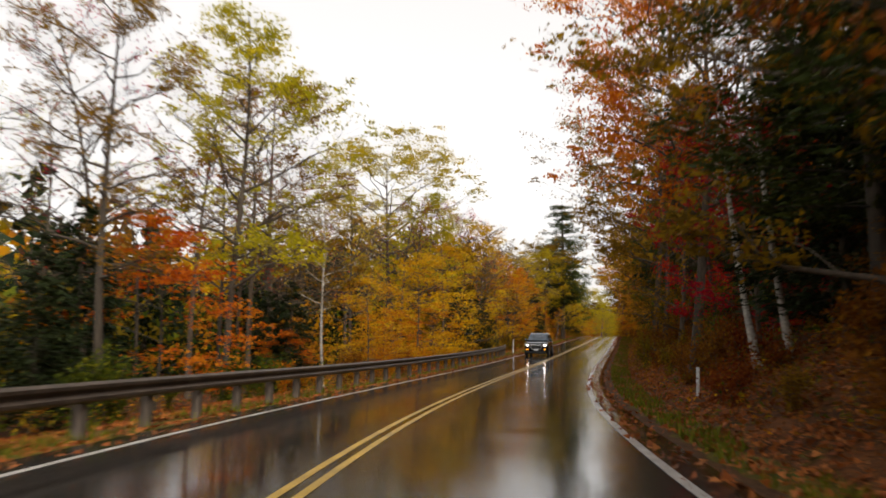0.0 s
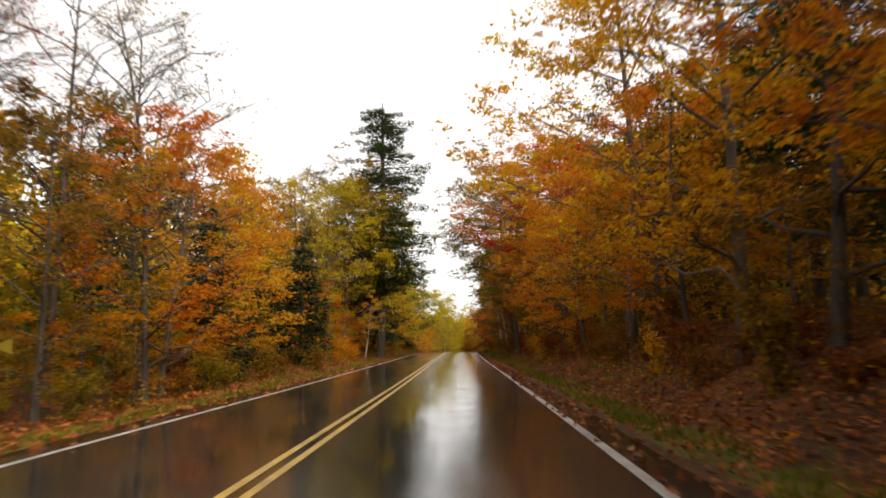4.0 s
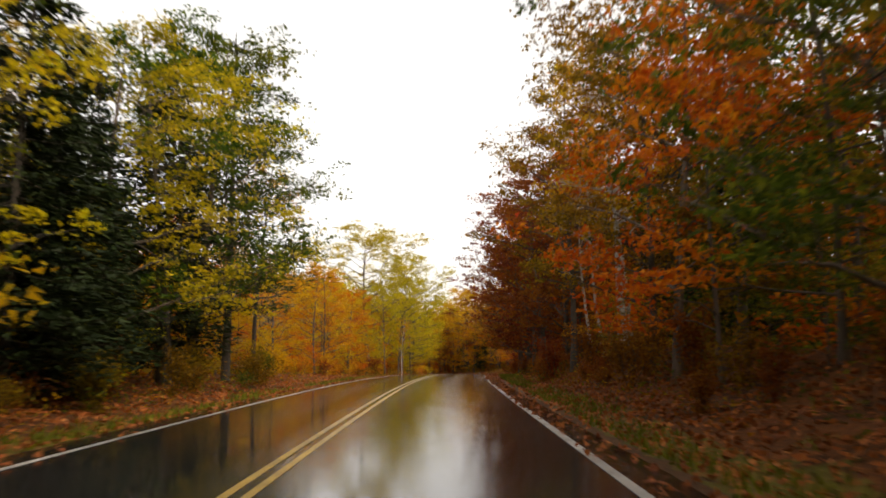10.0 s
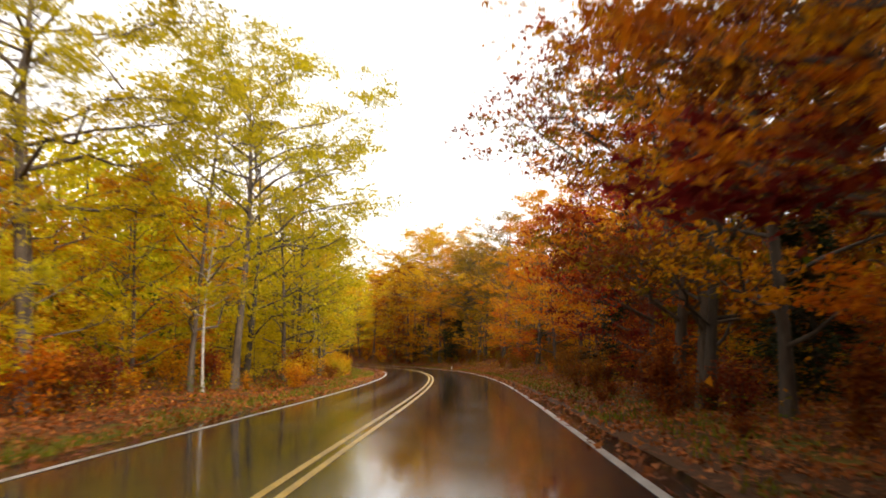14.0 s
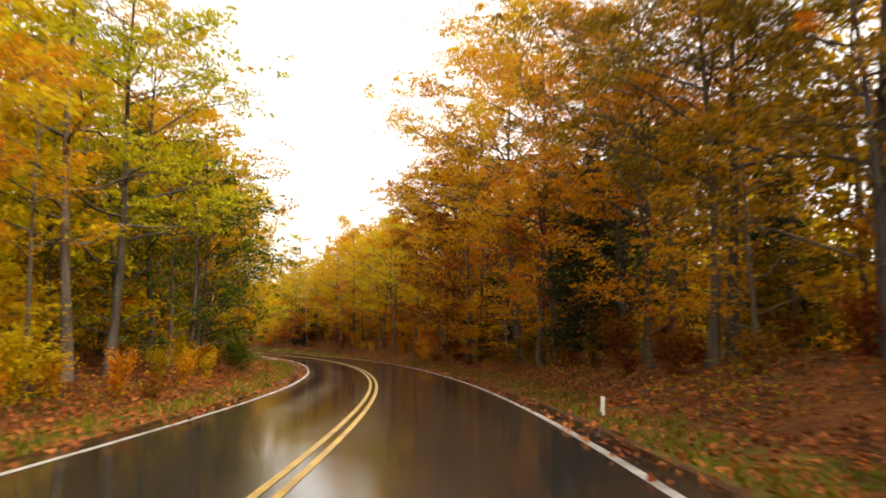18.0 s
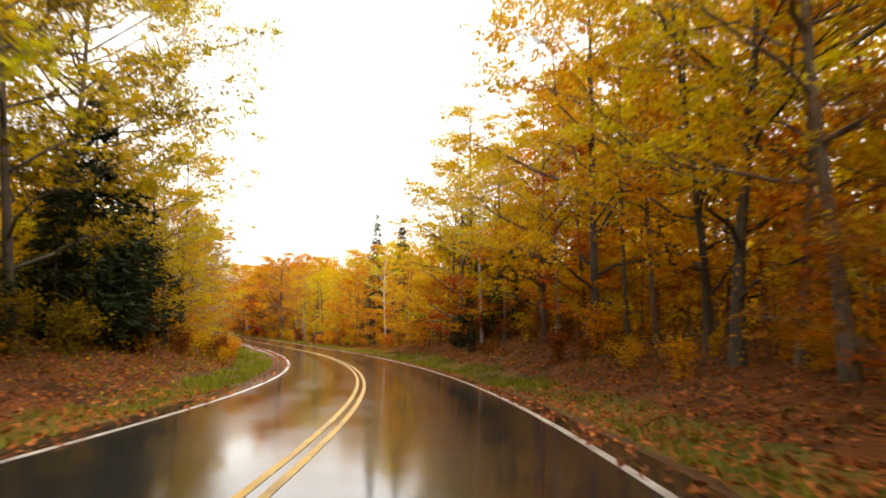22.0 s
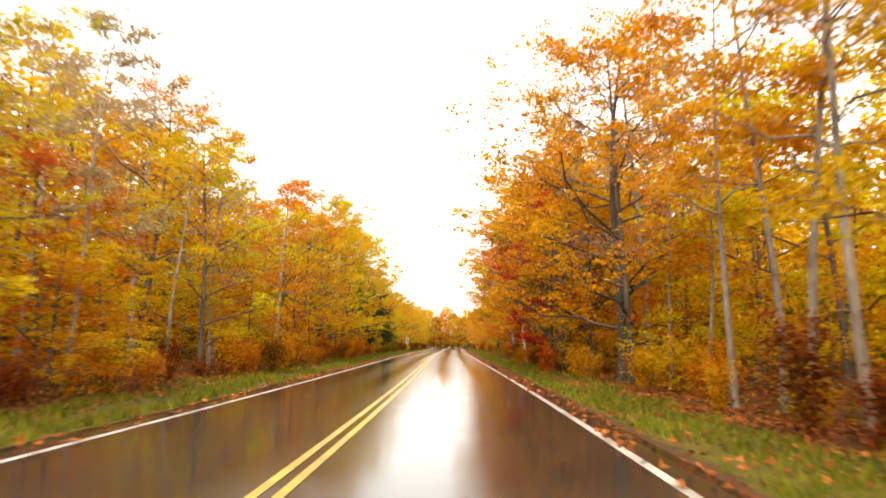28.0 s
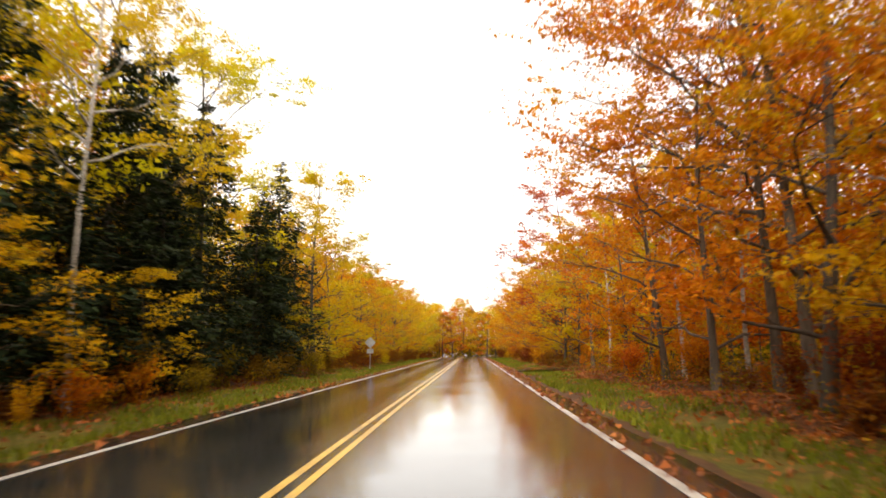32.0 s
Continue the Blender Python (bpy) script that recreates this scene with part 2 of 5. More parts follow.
# wide gravel places beside the road: from, to, side's width
PULL_OFFS = ((232, 250, 2.0), (330, 342, 1.8), (530, 574, 2.0))
GRASS_S = [-60, 60, 100, 105, 200, 225, 250, 300, 340, 380, 420, 720]
GRASS_R = [0.3, 0.3, 0.5, 1.1, 0.6, 1.2, 2.2, 0.9, 1.6, 1.2, 2.0, 2.2]
GRASS_L = [1.0, 1.0, 0.8, 0.6, 0.5, 0.9, 1.3, 1.2, 1.0, 0.9, 2.2, 2.4]
for s in ROWS:
    for d in COLS:
        p = place(s, d)
        p.z += land(s, d)
        if abs(d) > 50:
            p.z += 1.5 * noise.noise(p * 0.02)
        verts.append(p)
        e = d - 4.0 if d > 0 else -d - 3.5
        wide = 0.3
        if d > 0:
            for s0, s1, w in PULL_OFFS:
                if s0 <= s <= s1:
                    wide = w
        g = np.interp(s, GRASS_S, GRASS_R if d > 0 else GRASS_L)
        cover.append((1 - smooth((e - wide + 0.3) / 0.7), 1 - smooth((e - g - 0.2) / 1.2) * 0.95, 0, 1))
nc = len(COLS)
for i in range(len(ROWS) - 1):
    for j in range(nc - 1):
        a = i * nc + j
        faces.append((a, a + 1, a + nc + 1, a + nc))
# out to the horizon
apex = place(310, 0)
rim = ([j for j in range(nc)] + [i * nc + nc - 1 for i in range(1, len(ROWS))]
       + [(len(ROWS) - 1) * nc + j for j in range(nc - 2, -1, -1)] + [i * nc for i in range(len(ROWS) - 2, 0, -1)])
first = len(verts)
for v in rim:
    q = (verts[v] - apex).normalized()
    verts.append(Vector((apex.x + q.x * 3500, apex.y + q.y * 3500, apex.z - 4)))
    cover.append((0, 0, 0, 1))
for i in range(len(rim)):
    j = (i + 1) % len(rim)
    faces.append((rim[j], rim[i], first + i, first + j))
gm = mesh_from("ground", verts, faces, ground_mat, True)
ca = gm.color_attributes.new("cover", "FLOAT_COLOR", "POINT")
ca.data.foreach_set("color", np.array(cover, dtype=np.float32).ravel())
tagged(new("ground", gm), "leaf-strewn forest floor with grassy verges along the road", "ground", kind="structure")


def strip(name, d0, d1, s0, s1, up, mat, label, category, thick=0.0, step=2.0, waver=0.0):
    ss = np.arange(s0, s1 + 0.01, step)
    vs, fs = [], []
    cols = [d0 + (d1 - d0) * u for u in (np.linspace(0, 1, 33) if d1 - d0 > 2 else (0, 1))]
    for s in ss:
        w0, w1 = waver * noise.noise((s * 0.9, d0, 0)), waver * noise.noise((s * 0.9, d1, 5))
        for n, d in enumerate(cols):
            crown = 0.035 * (1 - (d / 4.0) ** 2)
            vs.append(place(s, d + (w0 if n == 0 else w1 if n == len(cols) - 1 else 0), up + crown))
    k = len(cols)
    for i in range(len(ss) - 1):
        for j in range(k - 1):
            a = i * k + j
            fs.append((a, a + 1, a + k + 1, a + k))
    if thick:
        base = len(vs)
        for i in range(len(ss)):
            for n in (0, k - 1):
                v = vs[i * k + n].copy()
                v.z -= thick
                vs.append(v)
        for i in range(len(ss) - 1):
            fs.append((i * k, (i + 1) * k, base + 2 * i + 2, base + 2 * i))
            fs.append(((i + 1) * k + k - 1, i * k + k - 1, base + 2 * i + 1, base + 2 * i + 3))
    me = mesh_from(name, vs, fs, mat, True)
    if d1 - d0 > 2:
        ruts = [max(math.exp(-((d - c) / 0.34) ** 2) for c in (-2.35, -0.85, 1.05, 2.55)) for d in cols] * len(ss)
        track = me.attributes.new("track", "FLOAT", "POINT")
        track.data.foreach_set("value", np.array(ruts + [0.0] * (len(vs) - len(ruts)), dtype=np.float32))
    return tagged(new(name, me), label, category, kind="structure")


strip("road", -3.62, 4.12, -60, 656, 0.0, road_mat, "wet dark asphalt two-lane road", "road", 0.2, waver=0.12)
for d in (-0.15, 0.06):
    strip("centre_line", d, d + 0.095, -60, 656, 0.005, YELLOW_PAINT, "worn double yellow centre line", "road marking")
strip("edge_line", -3.09, -2.97, -60, 656, 0.005, WHITE_PAINT, "worn white edge line", "road marking")
strip("edge_line", 3.50, 3.63, -60, 656, 0.005, WHITE_PAINT, "worn white edge line", "road marking")


# ---- building trees ----
def tube(vs, fs, pts, radii, sides, root=None):
    base = len(vs)
    if root is not None:
        fs.append((root, base, base + 1))
    for i, p in enumerate(pts):
        t = (pts[min(i + 1, len(pts) - 1)] - pts[max(i - 1, 0)]).normalized()
        u = t.orthogonal().normalized()
        w = t.cross(u)
        for k in range(sides):
            a = 2 * math.pi * k / sides
            vs.append(p + (u * math.cos(a) + w * math.sin(a)) * radii[i])
    for i in range(len(pts) - 1):
        for k in range(sides):
            a, b2 = base + i * sides + k, base + i * sides + (k + 1) % sides
            fs.append((a, b2, b2 + sides, a + sides))


def blades(me, co, n, corners):
    me.vertices.add(corners * n)
    me.vertices.foreach_set("co", co.ravel())
    me.loops.add(corners * n)
    me.loops.foreach_set("vertex_index", np.arange(corners * n, dtype=np.int32))
    me.polygons.add(n)
    me.polygons.foreach_set("loop_start", np.arange(0, corners * n, corners, dtype=np.int32))
    me.polygons.foreach_set("loop_total", np.full(n, corners, dtype=np.int32))


def leaves(name, centres, along, size, rng, mat, slim=0.62, fold=0.18, corners=4):
    """Many small folded blades, each four corners."""
    n = len(centres)
    c = np.array(centres)
    sz = size * rng.uniform(0.65, 1.35, (n, 1))
    t = np.array(along)
    t /= np.linalg.norm(t, axis=1, keepdims=True) + 1e-9
    r = rng.normal(0, 1, (n, 3))
    r[:, 2] *= 0.35
    u = r - t * (r * t).sum(1, keepdims=True)
    u /= np.linalg.norm(u, axis=1, keepdims=True) + 1e-9
    nrm = np.cross(t, u)
    a = c - t * sz * 0.5
    tip = c + t * sz * 0.55
    lft = c + u * sz * slim * 0.5 + nrm * sz * fold + t * sz * rng.uniform(-0.15, 0.1, (n, 1))
    rgt = c - u * sz * slim * 0.5 + nrm * sz * fold + t * sz * rng.uniform(-0.15, 0.1, (n, 1))
    if corners == 3:
        lft, rgt = lft - t * sz * 0.4, rgt - t * sz * 0.3
    co = np.stack([a, lft, tip, rgt] if corners == 4 else [lft, tip, rgt], 1).reshape(-1, 3).astype(np.float32)
    me = bpy.data.meshes.new(name)
    blades(me, co, n, corners)
    me.materials.append(mat)
    me.update(calc_edges=True)
    return me


def broadleaf(seed, h, base, spread, limbs, count, size, girth, lean=0.03, flat=0.55, top=1.0, rise=0.5, clump=0.33, corners=3, twigs=0, hi=0.86):
    """Trunk with limbs and twigs, and leaves in drifts round the twig ends."""
    rng = np.random.default_rng(seed)
    vs, fs = [], []
    lx, ly = rng.normal(0, lean, 2) * h
    trunk = []
    for i in range(9):
        u = i / 8
        trunk.append(Vector((lx * u * u + 0.012 * h * math.sin(5 * u + seed), ly * u * u + 0.012 * h * math.cos(4 * u + seed * 2) - 0.012 * h * math.cos(seed * 2), h * hi * u)))
    off = trunk[0].copy()
    trunk = [p - Vector((off.x, off.y, 0)) for p in trunk]
    tube(vs, fs, trunk, [girth * (1.35 if i == 0 else 1.0) * (1 - 0.86 * i / 8) for i in range(9)], 8)
    tips = []
    for n in range(limbs):
        u = base + (0.97 - base) * (n + rng.uniform(0.1, 0.9)) / limbs
        i = min(7, int(u * 8))
        p0 = trunk[i].lerp(trunk[i + 1], u * 8 - i)
        v = (u - base) / (1 - base)
        reach = spread * (0.45 + 0.75 * math.sin(math.pi * min(1, v * 0.85 + 0.15))) * (1 - 0.45 * v * top) * rng.uniform(0.75, 1.2)
        ang = n * 2.4 + rng.uniform(-0.5, 0.5)
        up = rise * (0.5 + 0.9 * v) * rng.uniform(0.6, 1.3)
        pts = [p0]
        for k in range(1, 5):
            w = k / 4
            bow = rng.normal(0, 0.045, 3) * reach
            pts.append(p0 + Vector(bow) + Vector((math.cos(ang + 0.25 * w) * reach * w, math.sin(ang + 0.25 * w) * reach * w, reach * up * (w - 0.22 * w * w))))
        r0 = girth * (0.42 - 0.26 * v)
        limb = len(vs)
        tube(vs, fs, pts, [r0 * (1 - 0.8 * k / 4) for k in range(5)], 5, i * 8)
        tips.append((pts[4], 1.0))
        tips.append((pts[3], 0.8))
        for k in (1, 2, 2, 3, 3):
            q = pts[k].lerp(pts[k + 1], rng.uniform(0, 1))
            a2 = ang + rng.choice((-1, 1)) * rng.uniform(0.5, 1.2)
            ln = reach * rng.uniform(0.25, 0.5)
            e = q + Vector((math.cos(a2) * ln, math.sin(a2) * ln, ln * rng.uniform(0.0, 0.7)))
            mid = q.lerp(e, 0.5) + Vector((0, 0, 0.06 * ln))
            tube(vs, fs, [q, mid, e], [r0 * 0.35, r0 * 0.22, r0 * 0.08], 3, limb + 5 * k)
            tips.append((e, 1.0))
            for j in range(twigs):
                q2 = q.lerp(e, rng.uniform(0.25, 1.0))
                e2 = q2 + Vector((math.cos(a2), math.sin(a2), 0.5)) * ln * 0.3 + Vector(rng.normal(0, 0.22, 3)) * ln
                tube(vs, fs, [q2, e2], [r0 * 0.12, r0 * 0.04], 3, limb + 5 * k)
                tips.append((e2, 0.5))
    tips.append((trunk[8], 0.9))
    bark = mesh_from("trunk", vs, fs, None, True)
    return_tips = len(tips)
    idx = rng.integers(0, return_tips, count)
    pos = np.array([tuple(t[0]) for t in tips])[idx]
    wide = (np.array([t[1] for t in tips]) * rng.uniform(0.6, 1.3, return_tips))[idx][:, None]
    cr = spread * clump
    ball = rng.normal(0, 1, (count, 3))
    ball *= (rng.uniform(0, 1, (count, 1)) ** 0.5) / (np.linalg.norm(ball, axis=1, keepdims=True) + 1e-9)
    # each twig end carries a few flat sprays, and the leaves lie about the sprays
    sprays = rng.normal(0, 1, (return_tips, 8, 3))
    sprays *= (rng.uniform(0.1, 1, (return_tips, 8, 1)) ** 0.45) / (np.linalg.norm(sprays, axis=2, keepdims=True) + 1e-9)
    ball = ball * np.array([0.46, 0.46, 0.22]) + sprays[idx, rng.integers(0, 8, count)] * 0.85
    centres = pos + ball * wide * np.array([cr, cr, cr * flat])
    centres[:, 2] = np.maximum(centres[:, 2] - 0.05 * cr * (ball[:, 0] ** 2 + ball[:, 1] ** 2), 0.15)
    along = rng.normal(0, 1, (count, 3)) * np.array([1, 1, 0.6]) + np.array([0, 0, -0.3])
    return bark, leaves("crown", centres, along, size, rng, LEAF["gold"], corners=corners)


def conifer(seed, h, spread, whorls, per, count, size, girth, base=0.08, droop=0.25, ragged=0.25, mat="needle", slim=0.36, taper=0.75):
    """Straight trunk with tiers of boughs that carry sprays of needles."""
    rng = np.random.default_rng(seed)
    vs, fs = [], []
    trunk = [Vector((0.01 * h * math.sin(3 * i / 6 + seed), 0, h * i / 6)) for i in range(7)]
    o = trunk[0].x
    for p in trunk:
        p.x -= o
    tube(vs, fs, trunk, [girth * (1.0 - 0.9 * i / 6) for i in range(7)], 8)
    boughs = []
    for w in range(whorls):
        u = base + (0.99 - base) * (w + rng.uniform(0, 0.8)) / whorls
        reach0 = spread * (1 - u) ** taper * (1.0 if u > base + 0.06 else 0.7)
        for k in range(per):
            reach = reach0 * rng.uniform(1 - ragged * 1.6, 1 + ragged) + 0.12
            a = w * 1.1 + k * 2 * math.pi / per + rng.uniform(-0.4, 0.4)
            p0 = Vector((0, 0, u * h + rng.uniform(-0.15, 0.15)))
            d = Vector((math.cos(a), math.sin(a), 0))
            pts = [p0 + d * reach * q + Vector((0, 0, -droop * reach * q * (1.2 - 0.6 * q))) for q in (0, 0.5, 1)]
            tube(vs, fs, pts, [girth * 0.16, girth * 0.09, girth * 0.03], 3, 8 * min(5, int(u * 6)))
            boughs.append((p0, pts[2], reach))
    bark = mesh_from("trunk", vs, fs, None, True)
    wgt = np.array([b3[2] for b3 in boughs]) ** 1.3
    idx = rng.choice(len(boughs), count, p=wgt / wgt.sum())
    a = np.array([tuple(b3[0]) for b3 in boughs])[idx]
    e = np.array([tuple(b3[1]) for b3 in boughs])[idx]
    q = rng.uniform(0.12, 1.05, (count, 1)) ** 0.7
    ln = np.array([b3[2] for b3 in boughs])[idx][:, None]
    d = (e - a) / (ln + 1e-6)
    side = np.stack([-d[:, 1], d[:, 0], np.zeros(count)], 1) * rng.normal(0, 0.17, (count, 1)) * ln * (1.1 - q * 0.5)
    centres = a + (e - a) * q + side + np.stack([np.zeros(count)] * 2 + [rng.normal(-0.03, 0.07, count) * (1 + ln[:, 0] * 0.5)], 1)
    along = d + np.sign((side * np.stack([-d[:, 1], d[:, 0], d[:, 2] * 0], 1)).sum(1, keepdims=True)) * np.stack([-d[:, 1], d[:, 0], d[:, 2] * 0], 1) * 0.6 + rng.normal(0, 0.3, (count, 3))
    return bark, leaves("crown", centres, along, size, rng, LEAF[mat], slim=slim, fold=0.05, corners=3)


def bush(seed, h, spread, stems, count, size):
    rng = np.random.default_rng(seed)
    vs, fs = [], []
    ends = []
    foot = Vector((0, 0, -0.06))
    vs.append(foot)
    for k in range(stems):
        a, r = rng.uniform(0, 6.28), spread * rng.uniform(0.2, 1)
        top_ = Vector((math.cos(a) * r, math.sin(a) * r, h * rng.uniform(0.5, 1)))
        mid = foot.lerp(top_, 0.5) + Vector((0, 0, 0.12 * h))
        n0 = len(vs)
        for q, w in ((mid, 0.012), (top_, 0.004)):
            vs += [q + Vector((math.cos(2.1 * c) * w, math.sin(2.1 * c) * w, 0)) for c in range(3)]
        for c in range(3):
            e2 = (c + 1) % 3
            fs += [(0, n0 + c, n0 + e2), (n0 + c, n0 + e2, n0 + 3 + e2, n0 + 3 + c)]
        ends += [(foot, mid), (mid, top_), (mid, top_)]
    bark = mesh_from("stalk", vs, fs, None, True)
    idx = rng.integers(0, len(ends), count)
    a = np.array([tuple(e[0]) for e in ends])[idx]
    e = np.array([tuple(e[1]) for e in ends])[idx]
    centres = a + (e - a) * rng.uniform(0.1, 1.1, (count, 1)) + rng.normal(0, 1, (count, 3)) * np.array([0.2, 0.2, 0.13]) * spread
    centres[:, 2] = np.maximum(centres[:, 2], 0.03)
    return bark, leaves("foliage", centres, rng.normal(0, 1, (count, 3)), size, rng, LEAF["gold"], slim=0.8, corners=3)


KINDS = {}


def kind(name, made, tall, thing, words):
    """Keeps the meshes of one grown tree as a pattern of its kind."""
    KINDS.setdefault(name, []).append((made, tall, thing, words))


for i in range(5):
    kind("maple", broadleaf(11 + i, 12, 0.09, 3.3, 20, 12500, 0.118, 0.125, 0.03, flat=0.5, rise=0.75, clump=0.25, twigs=2), 12, "maple_tree", "broad maple with")
for i in range(3):
    kind("young", broadleaf(31 + i, 5, 0.05, 1.95, 13, 4800, 0.092, 0.04, 0.04, flat=0.38, rise=0.35), 5, "young_maple", "low-branched young maple with")
for i in range(3):
    kind("tall", broadleaf(41 + i, 17, 0.26, 3.6, 23, 17000, 0.128, 0.165, 0.03, flat=0.5, rise=0.75, clump=0.25, twigs=2), 17, "tall_tree", "tall forest tree with")
for i in range(2):
    kind("oak", broadleaf(46 + i, 17, 0.36, 4.6, 28, 36000, 0.128, 0.19, 0.03, flat=0.55, top=0.25, clump=0.26, rise=0.7, twigs=2), 17, "oak_tree", "spreading tall oak with")
for i in range(3):
    kind("sparse", broadleaf(51 + i, 15, 0.30, 3.0, 20, 6000, 0.125, 0.15, 0.04, clump=0.26, twigs=4), 15, "thinning_tree", "tall tree with thinning")
for i in range(3):
    kind("bare", broadleaf(61 + i, 14, 0.3, 2.7, 22, 1500, 0.10, 0.12, 0.05, rise=0.9, twigs=12), 14, "bare_tree", "almost bare tree with a few")
for i in range(3):
    kind("birch", broadleaf(71 + i, 14, 0.40, 2.1, 17, 5600, 0.115, 0.10, 0.05, rise=0.8, twigs=1), 14, "birch_tree", "slender pale-barked birch with")
for i in range(3):
    kind("pole", broadleaf(81 + i, 12, 0.36, 1.7, 15, 4400, 0.115, 0.08, 0.04, rise=0.7, twigs=1), 12, "slender_tree", "slender young tree with")
for i in range(2):
    kind("spruce", conifer(91 + i, 8, 2.25, 24, 6, 5600, 0.29, 0.10), 8, "spruce_tree", "dense dark spruce with")
for i in range(2):
    kind("fir", conifer(98 + i, 14, 3.1, 32, 7, 13500, 0.28, 0.15, ragged=0.3), 14, "fir_tree", "tall dark fir with")
kind("pine", conifer(95, 18, 4.6, 24, 8, 24000, 0.29, 0.24, base=0.2, droop=-0.06, ragged=0.5, mat="pine", slim=0.26, taper=0.5), 18, "pine_tree", "tall ragged white pine with")
kind("pine", conifer(96, 17, 4.2, 22, 8, 22000, 0.29, 0.22, base=0.16, droop=0.02, ragged=0.55, mat="pine", slim=0.26, taper=0.5), 17, "pine_tree", "tall ragged white pine with")
kind("old_pine", conifer(97, 25, 5.4, 26, 8, 46000, 0.31, 0.44, base=0.24, droop=-0.02, ragged=0.5, mat="pine", slim=0.3, taper=0.4), 25, "pine_tree", "old thick-trunked white pine with")
for i in range(4):
    kind("far", broadleaf(101 + i, 13, 0.08, 3.2, 15, 5200, 0.21, 0.13, 0.03), 13, "forest_tree", "deep-crowned forest tree with")
for i in range(2):
    kind("shrub", bush(111 + i, 1.7, 0.95, 10, 1200, 0.095), 1.7, "shrub", "bushy roadside shrub with")
for i in range(2):
    kind("sprout", bush(115 + i, 1.9, 0.6, 8, 1100, 0.09), 1.7, "sapling", "slender roadside sapling with")
for i in range(2):
    kind("fern", bush(121 + i, 0.75, 0.6, 14, 620, 0.085), 0.75, "bracken", "withered bracken with")

WORDS = {"yellow": "bright yellow leaves", "gold": "golden yellow leaves", "orange": "orange leaves", "rust": "rusty brown leaves",
         "red": "scarlet red leaves", "maroon": "dark maroon leaves", "lime": "yellow-green leaves", "olive": "olive brown-green leaves",
         "green": "still green leaves", "tan": "pale tan leaves", "needle": "dark green needles", "pine": "green needles"}


def on_side_road(s, d):
    return d > 4 and abs(s - SIDE_S - 0.1 * (d - 4)) < 3.6


SIDE_S = 561.0


def tree(s, d, h, sort, tone="gold", variant=None, turn=None, slim=1.0, lean=0.0, bark=None):
    """Plants one tree: metres along and beside the road, height, kind, leaf tone."""
    if on_side_road(s, d):
        return None
    rng = random.Random(f"{s:.2f} {d:.2f} {sort}")
    if sort == "spruce" and h > 9.0:
        sort = "fir"
    pats = KINDS[sort]
    v = rng.randrange(len(pats)) if variant is None else variant % len(pats)
    (stem, crown), tall, thing, words = pats[v]
    if sort in ("spruce", "fir"):
        tone = "needle"
    if sort in ("pine", "old_pine"):
        tone = "pine"
    k = h / tall
    root = new(thing)
    root.matrix_basis = (Matrix.Translation(rest(s, d)) @ Matrix.Rotation(lean, 4, "Y")
                         @ Matrix.Rotation(rng.uniform(0, 6.28) if turn is None else turn, 4, "Z")
                         @ Matrix.Diagonal((k * slim, k * slim, k, 1)))
    root.empty_display_size = 0.2
    small = sort in ("shrub", "sprout", "fern")
    tagged(root, f"{words} {WORDS[tone]}", "shrub" if sort in ("shrub", "sprout") else "fern" if sort == "fern" else "tree",
           "roadside bushes" if small else "trees along the road")
    if sort in ("pole", "bare", "sparse") and s > 400 and (tone == "tan" or sort == "pole"):
        bark = PALE_BARK
    bark = bark or (WHITE_BARK if sort == "birch" else DARK_BARK if small or sort in ("spruce", "pine", "fir", "old_pine") or rng.random() < 0.4 else BARK)
    for name, me, mat in (("stalk" if small else "trunk", stem, bark), ("foliage" if small else "crown", crown, LEAF[tone])):
        if not me.materials:
            me.materials.append(BARK)
        o = new(name, me)
        o.parent = root
        o.material_slots[0].link = "OBJECT"
        o.material_slots[0].material = mat
    return root


TAKEN = []
DEEP = []


def hero(s, d, h, sort, tone="gold", **more):
    TAKEN.append((s, d))
    return tree(s, d, h, sort, tone, **more)


def free(s, d, room):
    return all(abs(s - a) > room or abs(d - c) > 2.4 for a, c in TAKEN)


